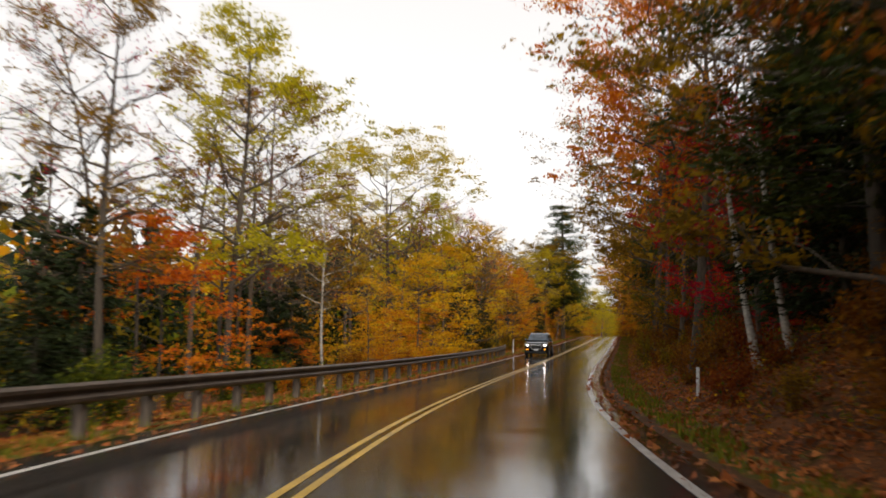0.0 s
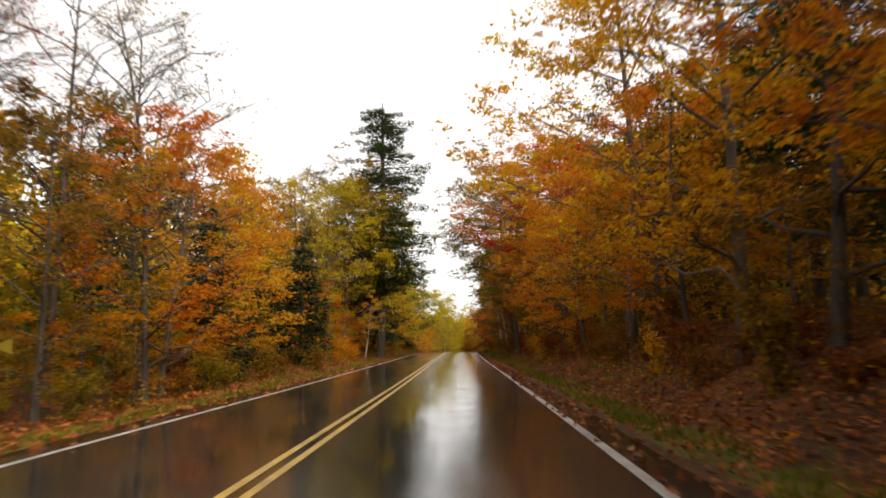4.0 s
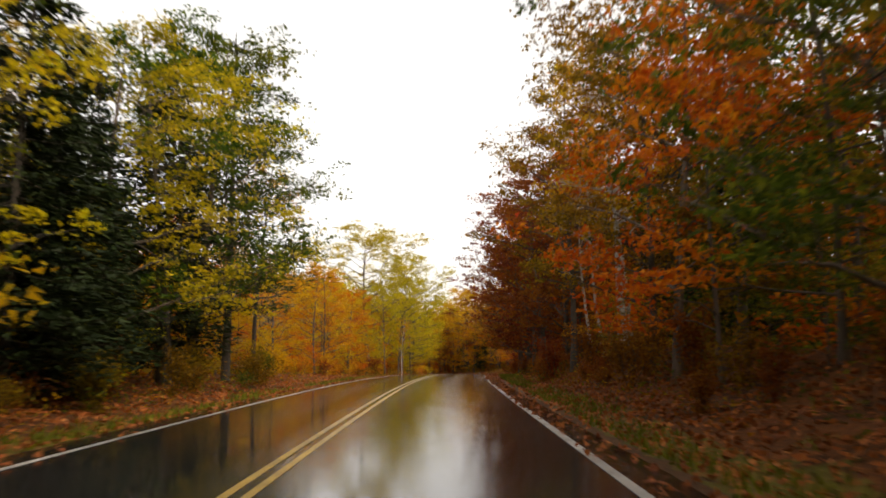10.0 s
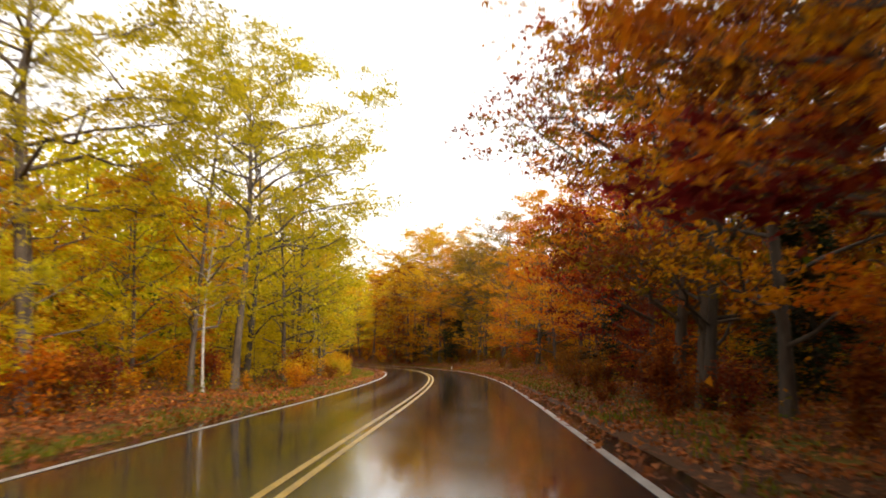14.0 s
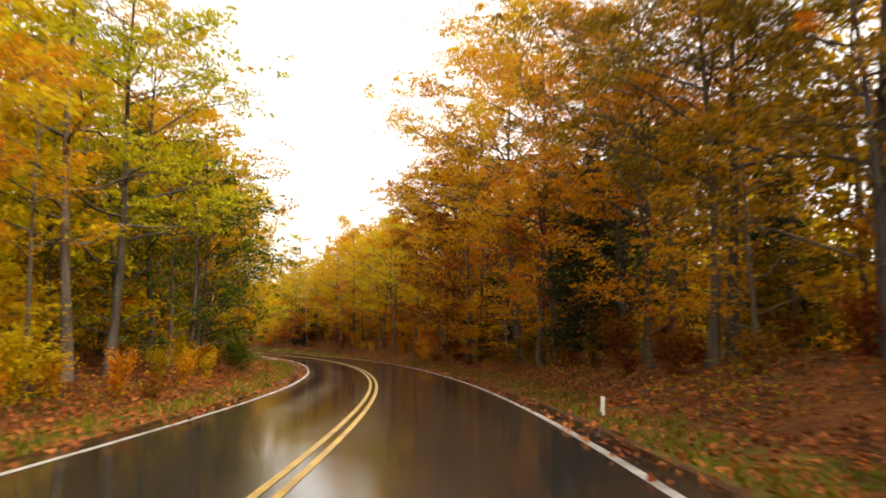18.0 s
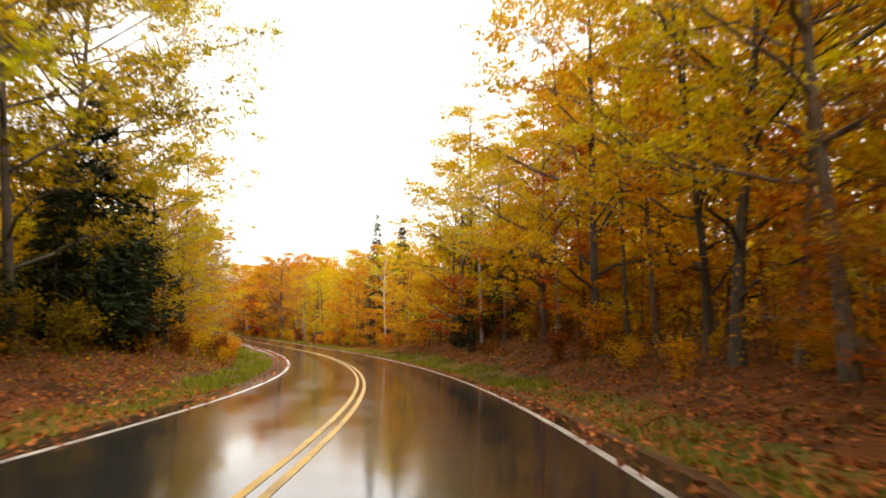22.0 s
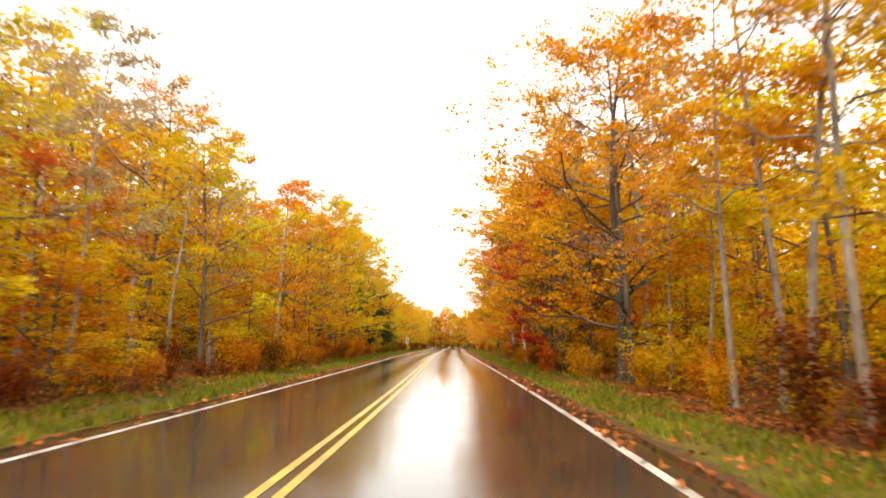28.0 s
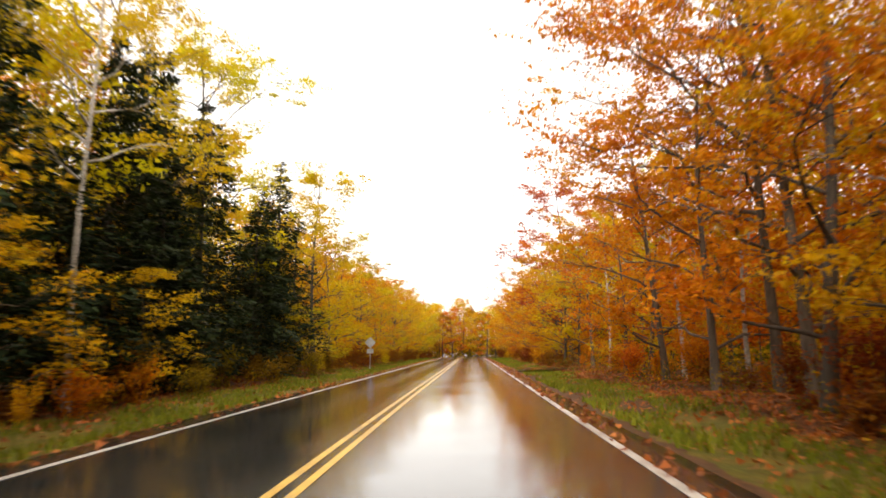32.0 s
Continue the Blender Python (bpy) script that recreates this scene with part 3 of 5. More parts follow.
# ---- the woods: what grows along each stretch, as (kind, tone) with heights ----
def woods(side, s0, s1, front, back, front_h=(7, 11), back_h=(11, 15), gap=3.4, near=7.6, low="rust", under=0.8, deep_h=None):
    """Fills one side of the road between s0 and s1: a front row, saplings under it, a second row, deep woods and bushes."""
    rng = random.Random(f"{side} {s0}")
    sgn = 1 if side == "R" else -1
    s = s0 + rng.uniform(0, gap * 0.5)
    while s < s1:
        sort, tone = rng.choice(front)
        h = rng.uniform(*front_h)
        if sort in ("young", "spruce"):
            h *= 0.68
        d = sgn * (near + rng.uniform(0, 1.8))
        if free(s, d, 2.6):
            tree(s, d, h, sort, tone)
        s += gap * rng.uniform(0.75, 1.25)
    s = s0 + rng.uniform(0, 3)
    while s < s1:
        if rng.random() < under:
            tone = rng.choice(front)[1]
            tree(s, sgn * (near + rng.uniform(0.4, 3.2)), rng.uniform(2.6, 4.8), "young", low if tone in ("needle", "pine") else tone)
        s += rng.uniform(2.6, 4.2)
    s = s0 + rng.uniform(0, gap)
    while s < s1:
        sort, tone = rng.choice(back)
        h = rng.uniform(*back_h)
        if sort in ("young", "spruce"):
            h *= 0.75
        d = sgn * (near + 3.8 + rng.uniform(0, 3.2))
        if free(s, d, 1.6):
            tree(s, d, h, "far" if sort in ("maple", "young", "tall") else sort, tone)
        s += gap * 1.35 * rng.uniform(0.75, 1.25)
    thick = [q[1] for q in back if q[0] not in ("bare", "sparse")] or ["olive"]
    for row in range(3):
        s = s0 + rng.uniform(0, 3)
        while s < s1:
            DEEP.append((s, sgn * (near + (8.5, 14.0, 22.0)[row] + rng.uniform(0, (5, 7, 14)[row])), rng.uniform(*(deep_h or back_h)), rng.choice(thick)))
            s += (4.2, 4.6, 4.2)[row] * rng.uniform(0.7, 1.3)
    s = s0
    while s < s1:
        sort = rng.choice(("shrub", "sprout", "shrub", "sprout", "shrub", "fern"))
        d, h = near - 1.0 + rng.uniform(-0.4, 1.8), rng.uniform(0.8, 2.0)
        tone = rng.choice((low, low, "rust", front[0][1])) if front[0][1] not in ("needle", "pine") else low
        tree(s, sgn * d, h * 0.45 if sort == "fern" else h, sort, "rust" if sort == "fern" else tone)
        s += rng.uniform(1.2, 2.2)


def deep_woods():
    """The woods behind the front rows, too deep to tell tree from tree."""
    rng = np.random.default_rng(5)
    tones = sorted({q[3] for q in DEEP})
    brush = [t for t in tones if t in ("olive", "rust", "green", "orange")]
    co, mats = [], []
    tv, tf = [], []
    for s, d, h, tone in DEEP:
        if on_side_road(s, d):
            continue
        p = rest(s, d, 1.4 if abs(d) > 48 else 0.08)
        tube(tv, tf, [p, p + Vector((0.1, 0.1, h * 0.5)), p + Vector((0.2, -0.1, h * 0.93))], [0.14, 0.11, 0.03], 5)
        spruce = tone in ("needle", "pine")
        close = abs(d) < 22
        outer = abs(d) > 36.5 and s < 660
        n = 1300 if close else 70 if outer else 700
        u = rng.uniform(0, 1, n) ** 0.85
        knots = rng.normal(0, 1, (46, 3)) * np.array([1, 1, 0.5])
        z = h * (0.08 + 0.92 * u)
        r = (2.3 * (1 - u) ** 0.7) if spruce else (0.8 + 2.4 * np.sin(math.pi * np.clip(u * 0.85 + 0.12, 0, 1)))
        a = rng.uniform(0, 6.28, n)
        q = np.sqrt(rng.uniform(0.1, 1, n))
        c = np.stack([p.x + np.cos(a) * r * q, p.y + np.sin(a) * r * q, p.z + z], 1) + knots[rng.integers(0, 46, n)] * 0.5
        t = rng.normal(0, 1, (n, 3))
        t /= np.linalg.norm(t, axis=1, keepdims=True)
        w = rng.normal(0, 1, (n, 3)) * np.array([1, 1, 0.5])
        w -= t * (w * t).sum(1, keepdims=True)
        w /= np.linalg.norm(w, axis=1, keepdims=True)
        sz = rng.uniform(0.34, 0.66, (n, 1)) * (0.65 if close else 2.8 if outer else 1.0)
        co.append(np.stack([c - t * sz * 0.3 + w * sz * 0.5, c + t * sz * 0.6, c - t * sz * 0.3 - w * sz * 0.5], 1).reshape(-1, 3))
        mats.append(np.full(n, tones.index(tone)))
        m = 420 if close else 25 if outer else 190
        c = np.array(tuple(p)) + rng.normal(0, 1, (m, 3)) * np.array([2.6, 2.6, 0]) + np.stack([np.zeros(m)] * 2 + [rng.uniform(0.1, 4.6, m)], 1)
        t = rng.normal(0, 1, (m, 3))
        t /= np.linalg.norm(t, axis=1, keepdims=True)
        w = np.cross(t, rng.normal(0, 1, (m, 3)))
        w /= np.linalg.norm(w, axis=1, keepdims=True)
        sz = rng.uniform(0.4, 0.9, (m, 1)) * (0.5 if close else 1.8 if outer else 1.0)
        co.append(np.stack([c - t * sz * 0.3 + w * sz * 0.5, c + t * sz * 0.6, c - t * sz * 0.3 - w * sz * 0.5], 1).reshape(-1, 3))
        mats.append(np.full(m, tones.index(brush[int(rng.integers(0, len(brush)))])))
    co, mats = np.concatenate(co).astype(np.float32), np.concatenate(mats).astype(np.int32)
    n = len(mats)
    me = bpy.data.meshes.new("deep_woods")
    blades(me, co, n, 3)
    for t in tones:
        me.materials.append(LEAF[t])
    me.polygons.foreach_set("material_index", mats)
    me.update(calc_edges=True)
    tagged(new("deep_woods", me), "dense autumn foliage of the deep woods", "woods", kind="stuff")
    tagged(new("deep_woods_trunks", mesh_from("deep_woods_trunks", tv, tf, DARK_BARK, True)), "dark trunks deep in the woods", "woods", kind="stuff")

# ---- trees that stand out along the way: metres along and beside the road, height, kind, leaf tone ----
hero(25.8, -9.5, 17.5, "tall", "lime", slim=0.9)
hero(37.0, -13.0, 19.0, "tall", "olive")
hero(30.5, -11.0, 16.0, "bare", "tan")
hero(18.0, -9.0, 14.0, "sparse", "olive")
hero(34.2, -9.0, 11.0, "birch", "olive")
hero(16.2, -9.5, 5.0, "spruce")
hero(19.0, -10.5, 6.5, "spruce")
hero(32.5, -10.0, 5.5, "spruce")
hero(33.2, -11.5, 5.0, "spruce")
hero(20.5, -9.0, 6.8, "young", "orange")
hero(27.5, -12.0, 15.0, "bare", "tan")
hero(38.8, -8.4, 6.4, "young", "gold")
hero(49.0, -8.4, 8.8, "young", "gold")
hero(66.0, -8.6, 13.8, "maple", "gold")
hero(61.5, -14.0, 21.0, "oak", "lime")
hero(64.5, -12.5, 17.0, "tall", "lime")
for s, d, h in ((70.0, -13.0, 18.0), (76.0, -14.5, 19.0), (80.0, -12.5, 18.0), (84.0, -14.0, 18.5)):
    hero(s, d, h, "bare", "red")
hero(73.8, -12.0, 17.0, "bare", "red")
hero(86.8, -11.0, 17.0, "bare", "tan")
hero(46.0, 6.9, 18.0, "oak", "olive", bark=DARK_BARK)
hero(27.5, 7.2, 17.5, "oak", "orange", bark=DARK_BARK)
hero(24.0, 8.6, 9.5, "maple", "red")
hero(36.5, 7.6, 13.0, "maple", "olive")
hero(22.5, 8.2, 15.0, "birch", "rust", lean=-0.1)
hero(20.2, 8.5, 14.0, "birch", "rust", lean=-0.12)
hero(19.2, 9.5, 13.0, "spruce")
hero(15.8, 9.0, 16.0, "pine")
hero(109.8, 8.4, 15.0, "maple", "orange")
hero(57.8, -9.0, 11.0, "maple", "gold")
hero(63.2, -9.0, 7.4, "spruce")
hero(70.8, -9.3, 7.6, "spruce")
hero(87.5, -8.2, 11.2, "maple", "orange")
hero(95.0, -12.0, 18.5, "bare", "tan")
hero(66.0, 9.0, 13.4, "maple", "rust")
hero(91.2, 8.0, 18.5, "maple", "gold")
hero(66.2, 8.8, 4.2, "young", "orange")
hero(51.0, 9.5, 17.0, "pine")
hero(66.5, 7.4, 9.0, "maple", "gold")
hero(72.0, 8.2, 11.5, "maple", "orange")
hero(61.0, 8.2, 5.5, "young", "orange")
hero(77.0, 8.4, 14.0, "maple", "gold")
hero(91.0, -10.0, 18.5, "bare", "tan")
hero(77.8, -9.5, 14.0, "bare", "tan")
hero(73.5, -8.5, 6.0, "spruce")
hero(88.2, -8.0, 10.4, "maple", "gold")
hero(68.2, -9.0, 12.0, "maple", "olive")
hero(80.2, 8.0, 15.6, "maple", "gold")
hero(69.2, 8.0, 7.0, "maple", "orange")
hero(113.8, 7.8, 15.0, "maple", "olive")
hero(125.5, 7.4, 10.0, "maple", "rust")
hero(68.2, 9.5, 17.0, "pine")
hero(62.8, 9.0, 15.0, "spruce")
hero(134.0, -5.7, 25.0, "old_pine")
hero(150.5, -9.8, 18.5, "oak", "lime")
hero(143.5, -8.0, 12.5, "fir")
hero(138.8, -9.5, 19.0, "tall", "olive")
hero(130.5, -9.6, 18.0, "oak", "olive")
hero(124.8, -9.0, 17.0, "tall", "lime")
hero(151.2, -9.5, 17.0, "maple", "olive")
hero(170.5, -9.0, 13.0, "maple", "green")
hero(123.5, -10.5, 14.0, "sparse", "lime")
hero(127.8, -8.4, 16.8, "maple", "lime")
hero(125.5, 6.6, 17.5, "oak", "olive", bark=DARK_BARK)
hero(124.0, -5.9, 6.0, "birch", "gold", lean=0.12)
hero(187.0, -7.5, 13.6, "maple", "yellow")
hero(124.8, -7.5, 4.4, "young", "orange")
hero(119.0, -10.0, 16.0, "bare", "tan")
hero(114.5, -9.0, 15.0, "sparse", "lime")
hero(116.0, -8.5, 6.8, "maple", "orange")
hero(134.5, 7.0, 18.0, "tall", "green", slim=1.2, lean=-0.06)
hero(117.0, 8.0, 16.0, "oak", "orange")
hero(114.0, 9.0, 16.0, "maple", "red")
hero(122.5, 8.0, 11.8, "maple", "orange")
hero(112.0, 7.6, 10.0, "maple", "olive")
hero(151.5, -8.2, 10.0, "spruce")
hero(156.8, -8.5, 12.8, "spruce")
hero(148.5, -8.5, 9.8, "spruce")
hero(164.2, -7.6, 10.8, "maple", "gold")
hero(167.8, -7.3, 8.2, "young", "yellow")
hero(185.0, -7.6, 14.4, "maple", "green")
hero(163.5, -8.5, 17.4, "tall", "lime")
hero(145.5, -8.2, 17.0, "tall", "lime")
hero(152.8, 7.4, 14.0, "birch", "gold", lean=-0.14)
hero(142.2, 7.6, 15.0, "birch", "gold", lean=-0.2)
hero(142.8, 8.6, 15.0, "birch", "rust")
hero(164.5, 7.2, 14.0, "birch", "olive", lean=-0.1)
hero(170.5, -7.6, 10.8, "maple", "yellow")
hero(166.8, -7.8, 8.6, "maple", "gold")
hero(176.5, -8.0, 12.6, "spruce")
hero(187.2, -7.6, 15.2, "maple", "green")
hero(181.2, -8.0, 12.0, "maple", "lime")
hero(193.8, -8.5, 16.8, "pine")
hero(185.8, -8.3, 12.8, "spruce")
hero(180.2, -8.3, 10.0, "spruce")
hero(178.0, -8.2, 9.0, "spruce")
hero(231.2, -13.5, 11.0, "maple", "gold")
hero(211.0, -12.0, 8.0, "maple", "orange")
hero(199.8, -9.0, 13.6, "sparse", "gold")
hero(237.0, -7.5, 11.8, "maple", "lime", slim=0.6)
hero(191.5, 9.0, 15.0, "birch", "gold", lean=-0.1)
hero(188.0, 8.5, 15.0, "birch", "gold", lean=-0.1)
hero(190.2, 9.2, 14.0, "birch", "rust", lean=-0.1)
hero(195.5, 8.5, 12.0, "birch", "gold", lean=-0.1)
hero(195.2, 9.0, 12.0, "birch", "olive", lean=-0.1)
hero(223.5, 8.0, 14.0, "maple", "maroon")
hero(243.2, 7.6, 14.0, "maple", "olive")
hero(222.8, 7.6, 15.0, "maple", "maroon")
hero(244.2, -10.5, 18.2, "oak", "lime", slim=1.15)
hero(249.8, -8.0, 14.4, "maple", "lime", slim=0.7)
hero(234.0, -12.0, 9.8, "maple", "gold")
hero(231.0, -12.0, 8.2, "maple", "gold")
hero(236.8, -11.0, 8.6, "maple", "gold")
hero(242.0, 7.4, 14.0, "maple", "rust")
hero(230.2, 7.8, 13.0, "maple", "orange")
hero(255.0, 9.0, 15.0, "maple", "orange")
hero(246.2, 8.0, 13.0, "maple", "red")
hero(238.0, 7.6, 13.0, "maple", "orange")
hero(241.0, 9.5, 5.6, "spruce")
hero(280.2, 8.5, 15.4, "maple", "gold")
hero(257.0, -8.6, 17.0, "oak", "lime")
hero(262.0, -9.4, 15.5, "maple", "lime")
hero(265.5, -8.2, 13.0, "maple", "yellow")
hero(269.0, -8.0, 15.2, "maple", "lime")
hero(245.2, -11.0, 10.6, "maple", "yellow")
hero(250.0, -7.6, 8.0, "birch", "gold")
hero(298.2, -9.0, 14.8, "maple", "yellow")
hero(292.5, -8.5, 10.2, "maple", "gold")
hero(335.0, -8.0, 12.0, "maple", "yellow")
hero(327.0, -8.3, 9.8, "young", "green")
hero(294.0, 10.0, 11.0, "maple", "orange")
hero(290.8, 9.4, 6.8, "young", "orange")
hero(314.5, 11.0, 18.5, "bare", "tan")
hero(322.8, 9.0, 11.6, "maple", "gold")
hero(338.8, 9.0, 16.6, "maple", "rust")
hero(301.5, 10.0, 12.0, "maple", "olive")
hero(287.0, 11.5, 7.0, "spruce")
hero(321.0, -8.6, 12.0, "maple", "green")
hero(313.5, -8.6, 8.0, "maple", "green")
hero(310.8, -9.0, 18.0, "tall", "lime")
hero(311.5, 9.0, 11.2, "maple", "gold")
hero(339.8, 8.5, 18.5, "maple", "rust")
hero(304.5, 9.0, 7.6, "maple", "gold")
hero(355.5, -9.0, 16.0, "tall", "yellow")
hero(331.8, -9.0, 13.2, "maple", "yellow")
hero(321.8, -8.0, 11.0, "maple", "green")
hero(341.2, 9.0, 17.2, "maple", "gold")
hero(346.2, 12.0, 18.5, "tall", "yellow")
hero(325.8, 10.0, 11.8, "tall", "red")
hero(318.8, 9.4, 9.5, "spruce")
hero(322.2, 12.0, 16.0, "pine")
hero(328.0, 8.5, 6.2, "maple", "gold")
hero(359.0, -9.0, 17.4, "maple", "lime")
hero(348.0, -9.5, 15.0, "birch", "lime")
hero(352.2, -9.2, 15.0, "maple", "lime")
hero(340.0, -9.5, 15.0, "birch", "gold")
hero(380.0, -8.8, 5.4, "spruce")
hero(345.5, -10.0, 9.2, "spruce")
hero(342.0, 9.0, 11.2, "tall", "orange")
hero(336.2, 8.2, 5.2, "young", "gold")
hero(337.2, 10.0, 7.6, "spruce")
hero(369.0, 9.0, 16.4, "maple", "yellow")
hero(359.2, 9.5, 18.5, "tall", "yellow")
hero(334.2, 9.5, 12.0, "maple", "orange")
hero(378.5, 8.7, 18.2, "maple", "yellow")
hero(364.8, 9.0, 16.2, "tall", "yellow")
hero(361.2, 8.0, 5.4, "young", "rust")
hero(350.8, 8.2, 2.8, "young", "red")
hero(397.0, -9.0, 14.0, "tall", "yellow")
hero(365.5, -9.6, 13.0, "birch", "yellow")
hero(366.8, -9.0, 11.0, "birch", "yellow")
hero(401.2, 9.0, 18.5, "sparse", "yellow")
hero(385.2, 8.7, 14.2, "maple", "yellow")
hero(429.5, 12.0, 14.2, "spruce", slim=0.6)
hero(377.5, 9.5, 14.0, "pole", "yellow")
hero(376.2, 10.0, 14.0, "pole", "yellow")
hero(367.2, 9.5, 14.0, "tall", "yellow")
hero(417.0, -9.0, 11.4, "sparse", "tan")
hero(385.8, 9.6, 15.0, "birch", "yellow")
hero(381.8, 9.5, 9.0, "maple", "red")
hero(395.0, 9.6, 7.0, "maple", "orange")
hero(405.8, 9.0, 10.4, "maple", "yellow")
hero(400.5, -10.5, 12.0, "maple", "gold")
hero(422.2, -10.5, 15.0, "sparse", "tan")
hero(402.0, 8.2, 7.5, "maple", "orange")
hero(402.8, 9.2, 9.8, "maple", "yellow")
hero(411.0, 9.5, 10.2, "sparse", "yellow")
hero(435.8, 11.0, 16.0, "spruce", slim=0.55)
hero(405.0, -9.0, 9.8, "maple", "yellow")
hero(412.5, -9.2, 11.0, "bare", "tan")
for i in range(11):
    hero(414.0 + 2.9 * i, -8.6 - (i * 5 % 4) * 0.9, 11.5 + (i * 7 % 5) * 0.7, ("sparse", "bare", "pole")[i % 3], "tan")
hero(435.0, -9.0, 13.0, "bare", "tan")
hero(420.0, -9.0, 11.4, "sparse", "tan")
hero(422.2, 9.0, 7.2, "maple", "gold")
hero(419.0, 9.5, 10.0, "sparse", "orange")
hero(456.0, 8.7, 13.4, "maple", "yellow")
hero(413.8, 9.0, 3.4, "spruce")
hero(436.0, -8.3, 5.4, "young", "gold")
hero(428.2, -8.6, 10.2, "bare", "tan")
hero(452.0, -9.0, 17.2, "pole", "tan")
hero(488.5, 7.8, 15.0, "maple", "gold")
hero(466.0, 8.2, 14.0, "pole", "gold")
hero(464.2, 8.6, 14.0, "pole", "gold")
hero(462.2, 8.3, 15.0, "pole", "orange")
hero(460.2, 8.2, 15.0, "pole", "gold")
hero(477.0, 9.0, 15.8, "sparse", "tan")
hero(477.2, -11.0, 14.0, "sparse", "orange")
hero(467.5, -9.5, 7.6, "maple", "orange")
hero(470.2, -9.0, 6.0, "maple", "gold")
hero(468.0, -9.0, 13.0, "pole", "tan")
hero(474.0, -8.6, 11.0, "pole", "gold")
hero(466.2, -8.4, 4.6, "young", "yellow")
hero(484.2, -8.4, 6.0, "young", "gold")
hero(506.2, -9.0, 15.2, "maple", "gold")
hero(486.5, 6.7, 11.5, "maple", "red", slim=0.8)
hero(476.0, 7.9, 16.0, "maple", "gold", slim=1.2)
hero(531.0, 10.2, 18.0, "maple", "orange")
hero(505.5, -8.6, 14.0, "maple", "yellow")
hero(535.8, -8.6, 7.8, "spruce")
hero(511.2, 8.5, 12.2, "maple", "orange")
hero(492.8, 7.8, 15.0, "maple", "olive")
hero(492.8, 8.2, 15.0, "tall", "olive")
hero(511.5, 8.8, 9.0, "birch", "orange", lean=-0.1)
hero(509.0, -9.0, 14.6, "sparse", "yellow")
hero(518.2, -8.6, 14.0, "maple", "gold")
hero(501.2, -8.5, 6.6, "maple", "yellow")
hero(512.2, 8.8, 10.0, "birch", "orange", lean=-0.1)
hero(512.4, 7.3, 13.0, "birch", "orange", lean=-0.14, slim=1.3)
hero(508.2, 7.7, 13.0, "birch", "orange", lean=-0.12, slim=1.3)
hero(510.5, 9.6, 12.5, "maple", "red")
hero(512.0, 8.4, 16.0, "maple", "yellow")
hero(534.0, 10.6, 17.0, "oak", "orange")
hero(578.2, 10.5, 18.5, "maple", "red")
for s, d, h in ((527.5, -9.6, 13.5), (533.5, -9.2, 11.5), (541.0, -9.2, 12.0), (549.0, -9.0, 10.0)):
    hero(s, d, h, "fir")
hero(537.0, -9.2, 12.4, "spruce", slim=0.8)
hero(523.2, -9.5, 6.6, "spruce")
hero(526.0, -7.7, 4.8, "young", "gold")
hero(533.0, -7.8, 4.4, "young", "yellow")
hero(530.0, -8.2, 15.0, "birch", "yellow")
hero(520.8, -10.0, 16.0, "birch", "yellow")
hero(536.0, -10.5, 18.2, "tall", "yellow")
hero(530.5, -9.0, 7.8, "spruce")
hero(536.5, -9.7, 12.6, "spruce", slim=0.8)
hero(552.2, -9.0, 12.0, "spruce")
hero(546.0, -11.0, 18.5, "tall", "yellow")
hero(562.2, -9.0, 15.2, "maple", "yellow")
hero(534.8, 9.0, 13.0, "maple", "orange")
hero(542.8, 9.6, 14.0, "maple", "orange")
hero(562.8, 10.5, 14.6, "maple", "olive")
hero(611.0, 10.5, 18.5, "maple", "orange")
hero(195.8, 7.6, 17.0, "tall", "olive")
hero(43.0, 7.3, 14.5, "maple", "olive", slim=1.1)
hero(229.0, 7.3, 17.0, "maple", "maroon", slim=1.1)
hero(211.0, 7.6, 16.0, "maple", "rust", slim=1.1)
hero(245.0, 7.5, 15.5, "maple", "rust", slim=1.1)
hero(157.0, 8.2, 18.0, "oak", "olive", bark=DARK_BARK)
hero(489.0, 7.6, 16.0, "maple", "gold", slim=1.1)
hero(497.0, 7.7, 15.5, "maple", "orange")
hero(232.0, 6.4, 17.5, "tall", "maroon", slim=1.15)
hero(372.0, -9.0, 15.0, "maple", "olive")
hero(378.0, -10.0, 16.5, "tall", "yellow")
hero(384.0, -9.6, 12.5, "maple", "yellow")
for s, d, h in ((344.0, -8.8, 9.0), (350.0, -9.2, 8.0), (357.0, -9.4, 8.5), (366.0, -9.2, 8.0), (377.0, -9.0, 8.6), (384.5, -9.4, 7.5)):
    hero(s, d, h, "spruce")
hero(347.5, -9.0, 5.2, "spruce")
for s, d, lean in ((359.4, -8.2, 0.16), (360.2, -8.5, 0.04), (361.0, -8.1, -0.06)):
    hero(s, d, 13.0, "birch", "yellow", lean=lean, slim=1.1)
hero(352.0, -9.8, 7.0, "spruce")
hero(357.0, -9.0, 5.5, "spruce")
hero(363.0, -9.6, 6.2, "spruce")
hero(369.0, -8.9, 4.6, "spruce")
hero(375.0, -9.2, 5.4, "spruce")
hero(381.0, -8.9, 4.4, "spruce")
for i in range(14):
    hero(12 + 3.7 * i, -12.5 - (i * 5 % 7), 12.5 + (i * 3 % 5) * 0.8, "bare", ("red", "tan", "lime")[i % 3])
hero(313.0, -8.6, 17.0, "tall", "lime")
hero(320.0, -9.0, 17.0, "tall", "yellow")
hero(326.0, -8.4, 15.0, "maple", "gold")
hero(388.0, -9.6, 11.0, "maple", "yellow")
hero(391.5, -9.2, 10.0, "maple", "yellow")
hero(380.5, -10.5, 16.5, "oak", "lime")
hero(366.0, -10.2, 16.0, "tall", "yellow")
